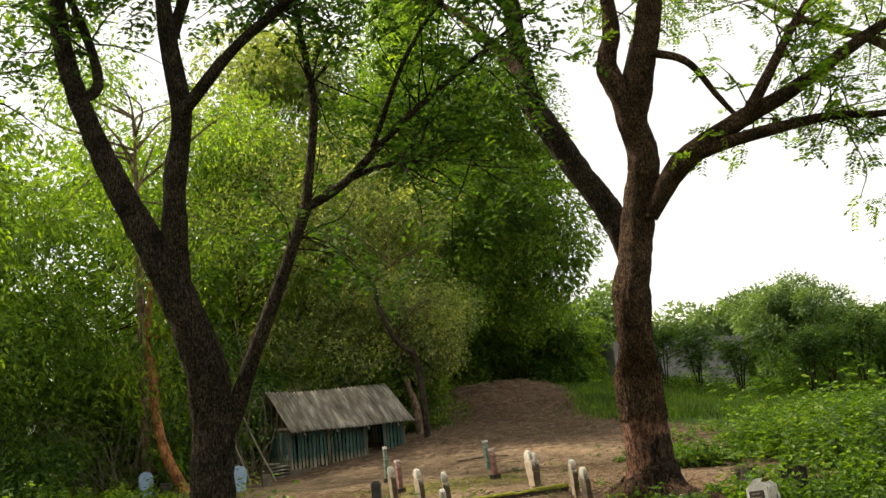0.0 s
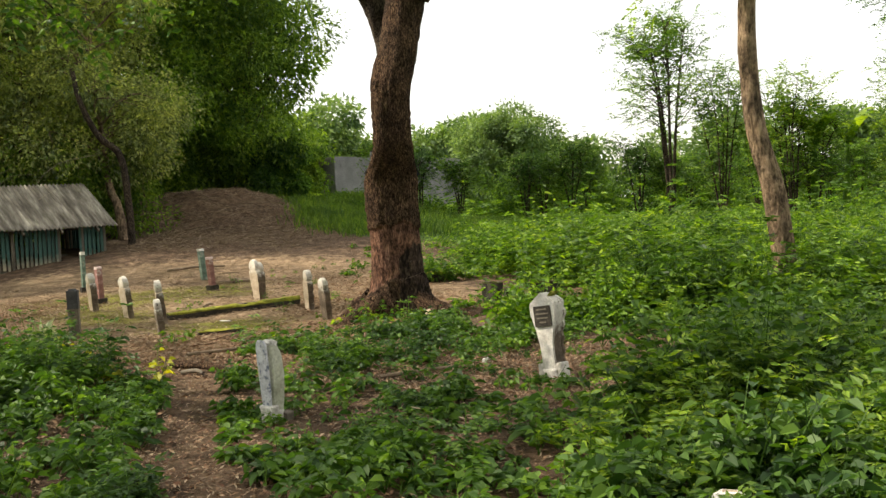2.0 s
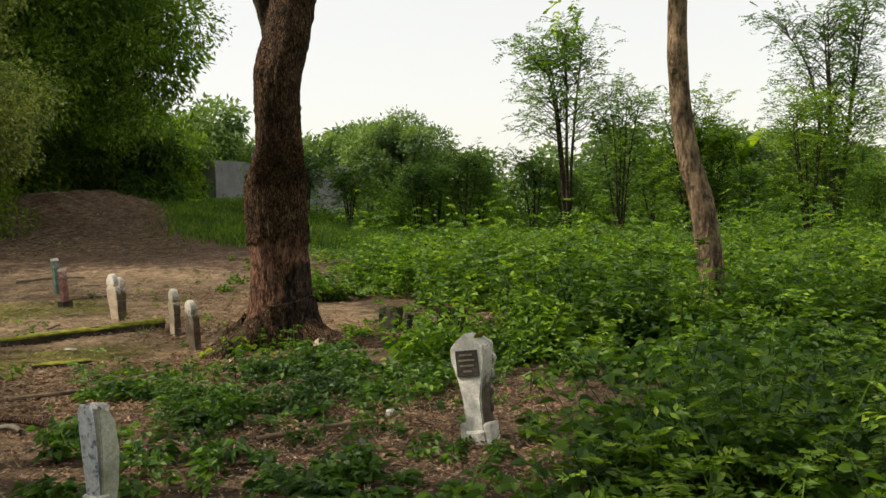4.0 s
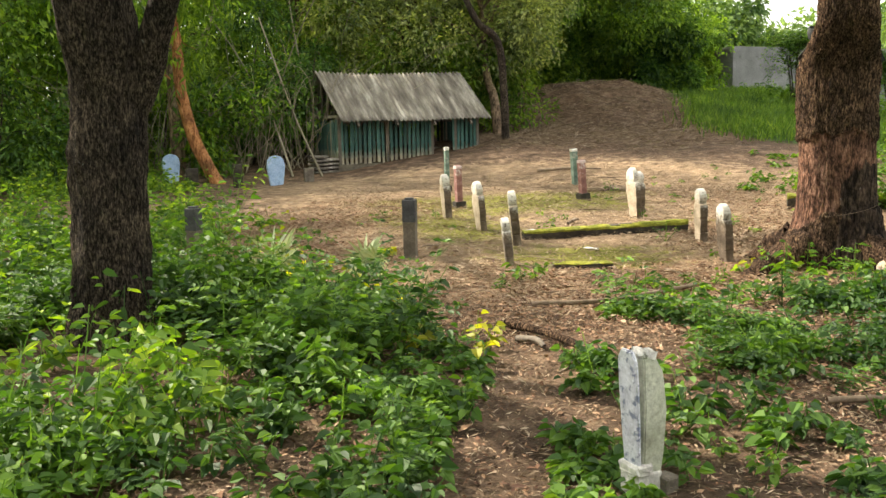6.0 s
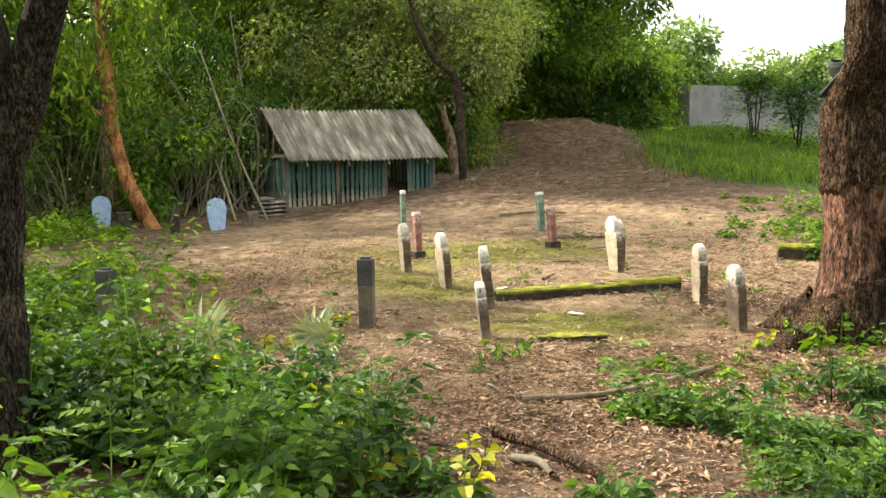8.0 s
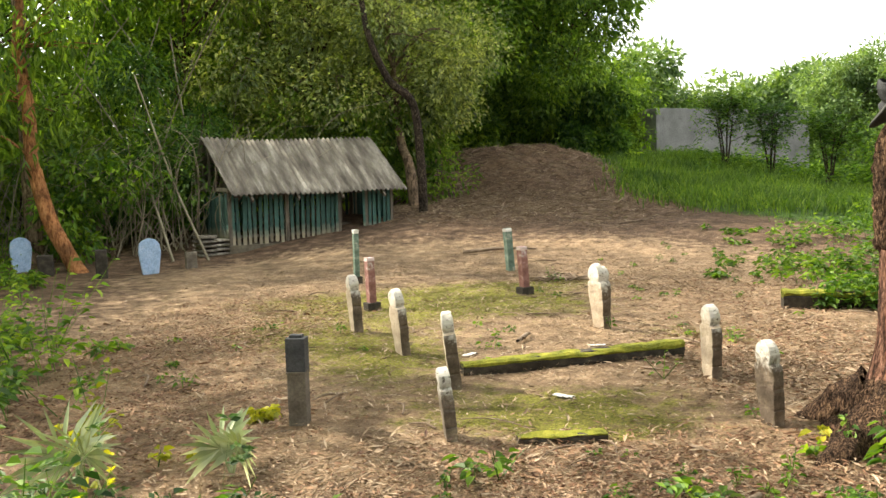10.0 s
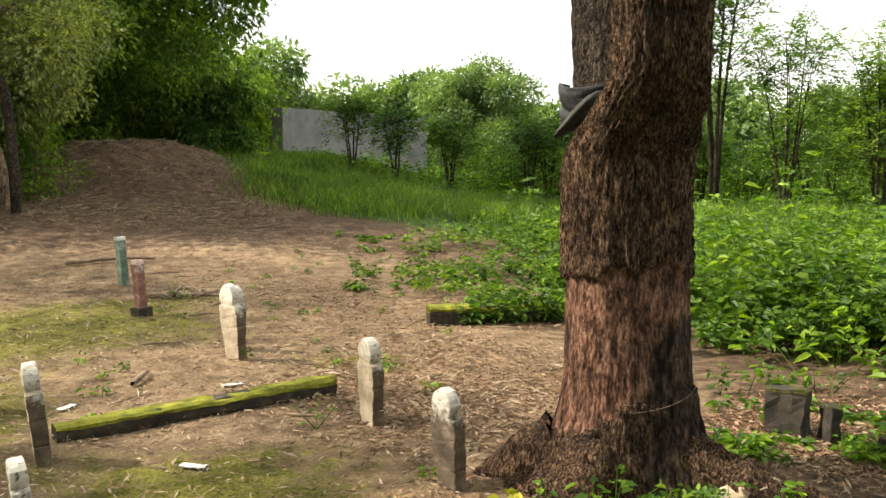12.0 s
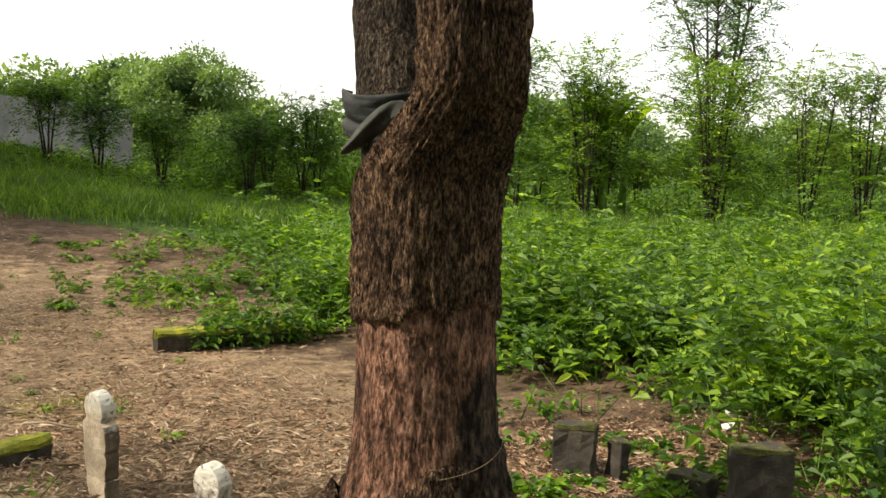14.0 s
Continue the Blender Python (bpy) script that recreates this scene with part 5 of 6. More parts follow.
leafy_tree(-3.9, 29.8, 8.5, 2.7, 2.0, "leaf_olive", "bark_pale", "grey-green small-leaved tree beside the shed", 23, 36, 800, 0.13, 0.075, 0.13, lean=(-0.8, 0.9))
leafy_tree(-7.0, 31.8, 11.5, 3.6, 0.8, "leaf_olive", "bark_dark", "dry olive-leaved tree in the thicket", 24, 36, 800, 0.17, 0.08, 0.10, clump=0.45)
leafy_tree(-10.5, 31.5, 12.5, 3.6, 0.8, "leaf_crown", "bark_dark", "tall light green tree in the thicket", 25, 30, 500, 0.21, 0.085, 0.10, clump=0.5)
leafy_tree(-14.0, 28.5, 10.0, 3.6, 0.6, "leaf_dark", "bark_dark", "green thicket tree near the blue gravestones", 26, 24, 740, 0.2, 0.09, 0.10, clump=0.5)
leafy_tree(-16.0, 23.0, 9.5, 4.0, 0.4, "leaf_dark", "bark_dark", "dark spreading thicket tree", 27, 26, 740, 0.2, 0.09, 0.11, clump=0.5)
leafy_tree(-13.5, 17.5, 8.5, 3.2, 0.8, "leaf_tree", "bark_dark", "green thicket tree by the weeds", 28, 18, 450, 0.17, 0.08, 0.10, clump=0.5)
leafy_tree(-16.0, 11.5, 10.5, 4.0, 0.6, "leaf_dark", "bark_dark", "dark tree at the edge of the thicket", 29, 20, 450, 0.2, 0.09, 0.11, clump=0.5)
leafy_tree(-6.0, 40.0, 19.0, 4.6, 1.0, "leaf_tree", "bark_dark", "tall tree deep in the wood", 30, 44, 700, 0.28, 0.14, 0.16, clump=0.45)
leafy_tree(-12.0, 38.5, 18.5, 4.6, 1.0, "leaf_olive", "bark_dark", "tall tree far in the wood", 31, 44, 650, 0.28, 0.14, 0.16, clump=0.45)
leafy_tree(-20.0, 31.0, 11.0, 4.8, 0.8, "leaf_dark", "bark_dark", "tall thicket tree at the wood's end", 32, 24, 450, 0.25, 0.11, 0.13, clump=0.5)
leafy_tree(1.0, 42.0, 1.9, 0.9, 0.1, "leaf_dark", "bark_left", "dark creeper-covered bush beside the concrete wall", 33, 12, 600, 0.15, 0.09, 0.05, category="bush", name="bush")
# Dense bush added here to keep the sun off the wall's side face.
leafy_tree(1.2, 46.2, 3.0, 1.25, 0.1, "leaf_dark", "bark_left", "dark creeper-covered bush added to shade the concrete wall's side", 49, 22, 800, 0.15, 0.09, 0.05, category="bush", name="bush")
leafy_tree(0.2, 40.0, 2.3, 1.4, 0.1, "leaf_weed", "bark_left", "dark creeper-covered bush behind the spoil heap", 34, 16, 800, 0.16, 0.09, 0.06, category="bush", name="bush")
leafy_tree(-2.6, 41.0, 3.0, 2.2, 0.1, "leaf_dark", "bark_left", "dark tangled bush behind the spoil heap", 47, 16, 600, 0.15, 0.085, 0.06, category="bush", name="bush")
leafy_tree(-9.2, 27.5, 4.2, 2.0, 0.2, "leaf_weed", "bark_left", "dark undergrowth bush near the shed", 35, 14, 600, 0.16, 0.07, 0.05, category="bush", name="bush", stems=3)
leafy_tree(-12.0, 25.2, 3.6, 2.2, 0.2, "leaf_dark", "bark_left", "dark undergrowth bush in the thicket", 36, 14, 600, 0.16, 0.07, 0.05, category="bush", name="bush", stems=3)
leafy_tree(-13.0, 20.5, 3.2, 2.2, 0.1, "leaf_weed", "bark_left", "leafy undergrowth bush at the thicket's edge", 37, 14, 600, 0.16, 0.08, 0.05, category="bush", name="bush", stems=3)


def scatter(rng, n, spots):
    """Points inside soft ellipses (x, y, rx, ry, weight)."""
    w = np.array([s[4] for s in spots], float)
    pick = rng.choice(len(spots), n, p=w / w.sum())
    s = np.array(spots, float)[pick]
    a, q = rng.uniform(0, 2 * np.pi, n), np.sqrt(rng.uniform(0, 1, n)) * (1 + 0.2 * rng.normal(0, 1, n))
    return s[:, 0] + s[:, 2] * q * np.cos(a), s[:, 1] + s[:, 3] * q * np.sin(a)


# Unseen tree, added for the dappled shade it throws on the graves.
leafy_tree(-11.4, 16.4, 12.5, 4.4, 6.2, "leaf_crown", "bark_left", "tall thin-crowned tree shading the graves", 40, 44, 150, 0.17, 0.08, 0.16, clump=0.15)
leafy_tree(-10.6, 24.4, 13.0, 4.4, 6.5, "leaf_tree", "bark_pale", "tall grey-trunked tree over the blue gravestones", 45, 20, 300, 0.17, 0.075, 0.15, clump=0.32)
# Also out of view, added to shade the weeds on the left.
leafy_tree(-9.6, 8.4, 11.0, 3.6, 5.0, "leaf_crown", "bark_left", "thin-crowned tree shading the weeds", 48, 13, 300, 0.18, 0.08, 0.15, clump=0.30)


def build_thicket(spots, count, high, per, mat, label, seed, leaf=0.17, size=1.0):
    rng = np.random.default_rng(seed)
    x, y = scatter(rng, count, spots)
    z = ground_z(x, y) + rng.uniform(0.1, 1, count) ** 1.2 * high
    v, f = leaf_shell(np.stack([x, y, z], -1), size * rng.uniform(0.5, 1.0, count), per, leaf, leaf * 0.45, rng)
    tagged(mesh_object("thicket", v, f, M[mat]), label, "undergrowth", kind="stuff")


build_thicket([(-8.0, 30.0, 3.2, 1.6, 3), (-5.6, 34.0, 1.6, 1.8, 2), (-5.6, 31.5, 2.5, 1.5, 2), (-4.7, 31.6, 0.9, 0.8, 1), (-12.5, 27.0, 2.5, 2.0, 3), (-15.5, 22.0, 2.0, 3.5, 3)], 150, 3.4, 190, "leaf_dark", "dark tangled undergrowth of the wood", 38)
build_thicket([(-1.0, 40.5, 3.5, 1.6, 3), (-7.5, 34.5, 2.8, 1.5, 2), (-13.0, 33.0, 5.0, 2.0, 3), (-18.0, 27.0, 2.0, 4.0, 2), (-17.0, 16.0, 2.0, 5.0, 3)], 150, 4.0, 190, "leaf_tree", "green tangled undergrowth of the wood", 39)

build_thicket([(12.0, 40.0, 3.0, 1.5, 2), (18.0, 38.5, 5.0, 1.8, 3), (28.0, 33.0, 5.0, 3.0, 3), (36.0, 26.0, 5.0, 4.0, 2)], 200, 1.2, 140, "leaf_field", "light green scrub behind the saplings", 46, 0.15)
build_thicket([(13.0, 42.0, 4.0, 2.0, 3), (22.0, 37.5, 6.0, 2.5, 3), (34.0, 31.0, 6.0, 4.0, 3)], 110, 1.5, 140, "leaf_field", "deeper green scrub along the field", 63, 0.16)
build_thicket([(-3.0, 42.5, 4.0, 2.0, 3), (-9.0, 39.5, 5.0, 2.5, 4), (-10.5, 36.5, 3.5, 1.2, 2), (-17.0, 35.0, 4.0, 3.0, 2), (-20.0, 27.0, 2.5, 5.0, 2)], 430, 13.0, 220, "leaf_tree", "dense green mass deep in the wood", 64, 0.42, 2.0)


def build_leaning_tree():
    """The orange-barked stem by the blue gravestones."""
    rng = np.random.default_rng(14)
    x, y = -9.0, 23.1
    t = thing("tree", pose(x, y, gz(x, y)), "curved orange-barked young tree leaning by blue gravestones", "tree")
    path = ([(0.25, 0, -0.2), (0, 0, 0.2), (-0.35, -0.05, 0.95), (-0.6, -0.05, 1.95), (-0.68, 0, 3.1), (-0.8, 0, 4.1), (-0.7, 0.1, 5.4)], (0.17, 0.15, 0.14, 0.13, 0.115, 0.1, 0.05))
    v, f = tube(path[0], path[1], 20, 8, 0.1, 0.04, 1)
    mesh_object("trunk", v, f, M["bark_orange"], t, smooth=True)
    tw, ends = twigs([(np.array(path[0][k]), np.array([rng.normal(), rng.normal(), 0.5])) for k in (3, 4, 4, 5, 5, 5, 6, 6, 6)], 3, 1.2, 0.02, rng, 0.1)
    v, f = limbs(tw, 5, 3)
    tagged(mesh_object("branchwork", v, f, M["bark_orange"], t, smooth=True), kind="stuff")
    P = np.repeat([e for e, _ in ends], 26, 0) + rng.normal(0, 0.3, (len(ends) * 26, 3))
    v, f = leaves(P, rng.normal(0, 0.6, P.shape) + [0, 0, -0.7], rng.uniform(0.14, 0.24, len(P)), 0.06, droop=0.3)
    mesh_object("crown", v, f, M["leaf_crown"], t)


build_leaning_tree()


def bare_pole(pts, r, mat, label, name="dead_cane"):
    p = np.array(pts, float)
    t = thing(name, pose(*p[0]), label, "dead cane" if name == "dead_cane" else "dead tree", "canes and stems in the thicket")
    v, f = tube(p - p[0], (r, r * 0.85, r * 0.6), 8, 6, 0.05, 0.0, 1)
    mesh_object("stem", v, f, M[mat], t, smooth=True)


bare_pole([(-3.45, 28.5, gz(-3.45, 28.5) - 0.1), (-3.48, 28.5, 1.9), (-3.6, 28.4, 3.2), (-4.1, 28.2, 3.75), (-4.5, 28.1, 4.7), (-4.7, 28.3, 5.6)], 0.11, "bark_left", "pale bent trunk beside the shed", "dead_tree")
rc = random.Random(5)
for k in range(26):
    x, y = rc.uniform(-16, -8.4), rc.uniform(25.8, 30.5)
    z = gz(x, y)
    h = rc.uniform(2.5, 7)
    a = rc.uniform(-0.55, 0.55)
    bare_pole([(x, y, z - 0.1), (x + a * h * 0.45, y + rc.uniform(-0.6, 0.6), z + h * 0.55), (x + a * h * 1.1 + rc.uniform(-0.4, 0.4), y + rc.uniform(-0.9, 0.9), z + h)], rc.uniform(0.010, 0.028), "cane", "dry pale cane leaning in the thicket")
bare_pole([(-7.0, 24.6, gz(-7.0, 24.6)), (-8.0, 25.3, 1.6), (-9.2, 26.2, 3.9)], 0.028, "cane", "long pale cane leaning beside the shed")
bare_pole([(-7.6, 24.3, gz(-7.6, 24.3)), (-8.2, 25.0, 0.9), (-8.8, 25.6, 1.8)], 0.03, "cane", "short pale cane leaning beside the shed")


def build_tangle(spots, count, high, label, seed):
    """Dry vines and dead shoots crossing one another before the wood."""
    rng = np.random.default_rng(seed)
    x, y = scatter(rng, count, spots)
    paths = []
    for a, b in zip(x, y):
        z = gz(a, b)
        h = high * rng.uniform(0.25, 1.0)
        way = rng.normal(0, 1, 2)
        way = way / np.linalg.norm(way) * rng.uniform(0.2, 1.1) * h
        bow = rng.normal(0, 0.22, 3)
        p0, p2 = np.array([a, b, z - 0.05]), np.array([a + way[0], b + way[1], z + h])
        paths.append(([p0, (p0 + p2) / 2 + bow + [0, 0, 0.15 * h], p2 + [0, 0, -0.1 * h]], (rng.uniform(0.006, 0.018), 0.004)))
    v, f = limbs(paths, 5, 4, 0.1, seed)
    tagged(mesh_object("dry_vines", v, f, M["cane"], smooth=True), label, "vines", kind="stuff")


build_tangle([(-9.5, 25.6, 2.2, 0.8, 3), (-12.5, 24.5, 2.0, 1.4, 3), (-7.4, 27.4, 1.2, 0.8, 1)], 330, 3.0, "tangle of dry pale vines before the wood", 80)
build_thicket([(-9.8, 24.4, 1.4, 0.5, 2), (-12.6, 22.8, 1.6, 0.9, 3), (-10.6, 27.2, 2.4, 0.7, 2)], 60, 2.2, 80, "leaf_field", "sunlit leaf sprays before the wood", 81, 0.2, 0.55)

# saplings along the field and woods beyond
rs = random.Random(8)
def feathery_tree(x, y, h, r, bare, mat, bark, label, seed, stems=4, sprays=16, stem_r=0.03, spray=0.42, leaf=0.11, name="sapling", category="sapling", group=""):
    """Upright slender stems that fork towards the top, hung with long feathered leaves."""
    rng = np.random.default_rng(seed)
    t = thing(name, pose(x, y, gz(x, y)), label, category, group)
    boughs, P, D = [], [], []
    for k in range(stems):
        a = 2 * math.pi * (k + rng.uniform(-0.3, 0.3)) / stems
        out = np.array([math.cos(a), math.sin(a), 0.0])
        top = out * r * rng.uniform(0.25, 0.7) + [0, 0, h * rng.uniform(0.78, 1.0)]
        path = [out * 0.06 + [0, 0, -0.15], out * r * 0.12 + [0, 0, bare * 0.8], out * r * 0.3 + rng.normal(0, 0.06, 3) + [0, 0, (bare + h) * 0.5], top]
        v, f = tube(path, (stem_r * 1.2, stem_r, stem_r * 0.6, stem_r * 0.2), 7, 5, 0.1, 0.0, seed)
        mesh_object("stem", v, f, M[bark], t, smooth=True)
        line = smooth_path(path, 8)
        line = line[line[:, 2] > bare]
        for _ in range(sprays):
            st = line[rng.integers(0, len(line))]
            b = rng.uniform(0, 2 * math.pi)
            up = (st[2] - bare) / max(0.1, h - bare)
            w = np.array([math.cos(b), math.sin(b), rng.uniform(0.2, 0.9)])
            end = st + w * r * rng.uniform(0.35, 0.85) * (1.1 - 0.55 * up)
            boughs.append(([st, (st + end) / 2 + [0, 0, 0.08 * r], end], (stem_r * 0.3, stem_r * 0.1)))
            for q in (0.45, 0.7, 0.88, 1.0, 1.0):
                P.append(st + (end - st) * q + rng.normal(0, 0.05, 3))
                D.append(w * 0.7 + rng.normal(0, 0.6, 3) + [0, 0, -0.1])
    v, f = limbs(boughs, 4, 3, 0.1, seed)
    tagged(mesh_object("branchwork", v, f, M[bark], t, smooth=True), kind="stuff")
    v, f = sprigs(np.array(P), np.array(D), spray * rng.uniform(0.7, 1.2, len(P)), 5, leaf, leaf * 0.45)
    mesh_object("crown", v, f, M[mat], t)
    return t


row = [(4.9 + 1.35 * k + rs.uniform(-0.6, 0.6), 37.0 - 0.10 * k + rs.uniform(-1.8, 2.2)) for k in range(30)]
for k, (x, y) in enumerate(row):
    mat = ("leaf_weed" if k % 2 else "leaf_field") if k < 14 else ("leaf_field" if k % 3 else "leaf_bright")
    feathery_tree(x, y, rs.uniform(2.1, 3.2), rs.uniform(0.8, 1.15), 0.75, mat, "bark_left", "green sapling in the row beyond the field", 60 + k, group="saplings beyond the field", sprays=20)
near_row = [(15.0 + 1.7 * k + rs.uniform(-0.7, 0.7), 31.0 - 0.65 * k + rs.uniform(-1.6, 1.6)) for k in range(13)]
for k, (x, y) in enumerate(near_row):
    feathery_tree(x, y, rs.uniform(3.6, 5.4), rs.uniform(1.1, 1.6), 1.0, "leaf_bright" if k % 2 else "leaf_field", "bark_left", "light green feathery sapling at the field's edge", 90 + k, 5, 24, 0.035, 0.5, 0.12, group="saplings at the field's edge")
feathery_tree(14.2, 33.0, 7.3, 1.9, 3.2, "leaf_field", "bark_left", "upright young tree with a rounded airy crown", 110, 4, 42, 0.055, 0.55, 0.14, "tree", "tree")
feathery_tree(23.6, 31.2, 8.6, 2.4, 2.6, "leaf_weed", "bark_left", "dark many-stemmed tree at the field's edge", 111, 5, 42, 0.07, 0.55, 0.14, "tree", "tree")
leafy_tree(12.2, 52.0, 5.0, 3.0, 1.0, "leaf_hazed", "bark_left", "rounded pale green tree beyond the wall", 112, 20, 1400, 0.2, 0.11, 0.15, clump=0.4)
for k in range(21):
    x = -8 + 5.2 * k + rs.uniform(-1.5, 1.5)
    y = 66 + rs.uniform(-6, 8) - 0.0035 * (x - 30) ** 2
    leafy_tree(x, y, rs.uniform(4.2, 6.0), rs.uniform(3.4, 4.8), 0.3, "leaf_hazed", "bark_left", "far wood tree with green paled for haze", 130 + k, 18, 520, 0.42, 0.26, 0.18, clump=0.42, name="tree", group="far wood")
# Unseen trees that close the place behind, made tall to cut skylight.
for k in range(20):
    a = 2.2 + 0.19 * k
    x, y = 4 + 22 * math.cos(a + 0.9), 4 + 19 * math.sin(a + 0.9)
    if y < 4:
        leafy_tree(x, y, rs.uniform(11, 15), rs.uniform(3.6, 4.6), 0.6, "leaf_tree", "bark_left", "unseen green tree added behind the path to block skylight", 170 + k, 14, 150, 0.6, 0.26, 0.18, group="trees behind the path")


def build_banana(x, y, seed):
    rng = np.random.default_rng(seed)
    t = thing("banana_plant", pose(x, y, gz(x, y)), "banana plant with torn arching leaves", "banana plant")
    v, f = tube([(0, 0, -0.1), (0.05, 0, 1.4), (0.1, 0, 2.9)], (0.14, 0.11, 0.06), 10, 5)
    mesh_object("stem", v, f, M["leaf_field"], t, smooth=True)
    for k in range(8):
        a = k * 2.4
        d = np.array([math.cos(a), math.sin(a), 0])
        s = np.array([-d[1], d[0], 0])
        n = 12
        vs, fs = [], []
        for i in range(n):
            u = i / (n - 1)
            c = np.array([0.1, 0, 2.7]) + d * (1.0 + 0.14 * (k % 5)) * u + np.array([0, 0, (2.6 - 0.2 * (k % 4)) * u - 1.5 * u * u])
            w = 0.21 * math.sin(math.pi * min(1, 0.08 + u)) ** 0.6 + 0.02
            vs += [c - s * w + [0, 0, -0.06], c, c + s * w + [0, 0, -0.06]]
        for i in range(n - 1):
            if rng.random() > 0.12:
                fs.append((3 * i, 3 * i + 1, 3 * i + 4, 3 * i + 3))
            fs.append((3 * i + 1, 3 * i + 2, 3 * i + 5, 3 * i + 4))
        mesh_object("leaf", np.array(vs), np.array(fs), M["leaf_bright"], t, smooth=True)


build_banana(17.6, 29.6, 1)
build_banana(19.6, 31.0, 2)

# ---- weeds ----


def clear_of_path(x, y, gap=0.25):
    """Keeps the trodden line free of tall plants."""
    line = np.interp(y, [-3, 0.0, 1.9, 3.8, 5.0, 7.6, 9.9, 12], [2.1, 2.04, 1.5, 1.75, 1.1, 0.67, 0.47, 0.3])
    return np.abs(x - line) > gap


def herb_patch(name, spots, plants, high, stalks, per, leaf, width, mat, label, seed, compound=False, lean=0.5, gaps=0.0):
    """Low plants: thin stalks set with blades, joined as one growth."""
    rng = np.random.default_rng(seed)
    x, y = scatter(rng, plants, spots)
    tuft = np.array([noise.noise(Vector((a * 1.1, b * 1.1, seed))) + 0.5 * noise.noise(Vector((a * 2.7, b * 2.7, seed))) for a, b in zip(x, y)])
    ok = clear_of_path(x, y) & (tuft > rng.uniform(-0.75, 0.05, len(x)) + gaps)
    x, y, tuft = x[ok], y[ok], tuft[ok]
    n = len(x)
    h = high * rng.uniform(0.5, 1.1, n) * np.clip(0.75 + 1.5 * tuft, 0.3, 1.8) * np.array([1 + 0.9 * noise.noise(Vector((a * 0.45, b * 0.45, 2.0))) for a, b in zip(x, y)])
    base = np.stack([x, y, ground_z(x, y)], -1)
    Ps, Ds, Ls = [], [], []
    stem_v = []
    for s in range(stalks):
        out = rng.normal(0, lean, (n, 3))
        out[:, 2] = 1
        out = unit(out)
        top = base + out * h[:, None] * rng.uniform(0.7, 1.1, n)[:, None]
        side = unit(np.cross(out, rng.normal(0, 1, (n, 3)))) * 0.004
        stem_v.append(np.stack([base - side, base + side, top + side * 0.5, top - side * 0.5], 1))
        for k in range(per):
            t = 0.25 + 0.75 * (k + rng.uniform(0, 1, n)) / per
            P = base + (top - base) * t[:, None]
            a = rng.uniform(0, 2 * np.pi, n)
            D = np.stack([np.cos(a), np.sin(a), rng.uniform(-0.25, 0.6, n)], -1)
            Ps.append(P)
            Ds.append(D)
            Ls.append(leaf * rng.uniform(0.6, 1.25, n) * (1.15 - 0.4 * t))
    P, D, L = np.concatenate(Ps), np.concatenate(Ds), np.concatenate(Ls)
    if compound:
        v, f = sprigs(P, D, L, 5, leaf * 0.36, width)
    else:
        v, f = leaves(P + unit(D) * 0.02, D, L, L * width / leaf, droop=0.35)
    ob = mesh_object(name, v, f, M[mat])
    tagged(ob, label, "weeds", kind="stuff")
    sv = np.concatenate(stem_v).reshape(-1, 3)
    st = mesh_object("stalks", sv, np.arange(len(sv)).reshape(-1, 4), M["leaf_weed"], ob)
    return ob


LEFT_BUSH = [(-2.4, 10.7, 1.0, 0.7, 3), (-1.2, 10.4, 0.9, 0.8, 3), (-3.6, 10.2, 1.0, 1.3, 2), (-0.7, 9.4, 0.6, 0.6, 1), (-4.4, 12.2, 1.2, 1.6, 2)]
LEFT_BRIGHT = [(-5.2, 13.5, 1.6, 2.6, 3), (-7.0, 12.0, 2.2, 3.0, 3), (-5.0, 9.5, 1.4, 2.0, 2), (-9.4, 14.4, 2.5, 3.2, 3)]
LEFT_NEAR = [(-1.4, 7.3, 1.1, 1.1, 3), (-0.5, 6.9, 0.6, 0.6, 1), (-2.6, 6.4, 1.4, 1.6, 3), (-1.6, 4.4, 1.2, 1.2, 2), (0.3, 8.4, 0.4, 0.5, 1)]
MIDDLE_LOW = [(2.2, 7.2, 0.7, 0.9, 2), (1.9, 10.3, 0.7, 0.6, 2), (2.4, 11.9, 0.8, 0.5, 1.6), (3.3, 11.2, 1.2, 0.8, 3), (1.2, 11.2, 0.5, 0.5, 1), (0.2, 9.1, 0.5, 0.3, 1), (2.5, 5.3, 0.5, 0.8, 1), (0.6, 6.4, 0.35, 0.4, 1)]
STUMP_WEEDS = [(4.3, 11.8, 0.5, 0.35, 2), (4.9, 12.2, 0.5, 0.4, 2), (5.4, 12.6, 0.5, 0.4, 2), (3.7, 11.5, 0.4, 0.4, 1)]
PATH_SIDE = [(1.9, 6.6, 0.45, 0.6, 2), (2.3, 8.0, 0.5, 0.5, 2), (1.0, 7.6, 0.3, 0.3, 1), (0.1, 7.6, 0.5, 0.6, 2), (-0.4, 8.6, 0.5, 0.5, 1), (2.6, 6.2, 0.5, 0.8, 2), (0.5, 9.6, 0.6, 0.3, 1), (0.5, 6.4, 0.4, 0.5, 2), (2.4, 5.2, 0.5, 0.6, 2), (1.6, 8.9, 0.5, 0.3, 1), (0.4, 5.0, 0.4, 0.5, 1), (0.9, 8.4, 0.35, 0.4, 2), (1.3, 7.0, 0.4, 0.6, 2), (1.75, 4.6, 0.3, 0.5, 1)]
RIGHT_NEAR = [(4.0, 6.3, 1.1, 1.6, 5), (5.4, 7.0, 1.6, 2.4, 5), (3.6, 4.2, 0.9, 1.2, 3), (4.6, 2.6, 1.4, 1.2, 2), (6.2, 10.0, 1.5, 1.8, 3)]
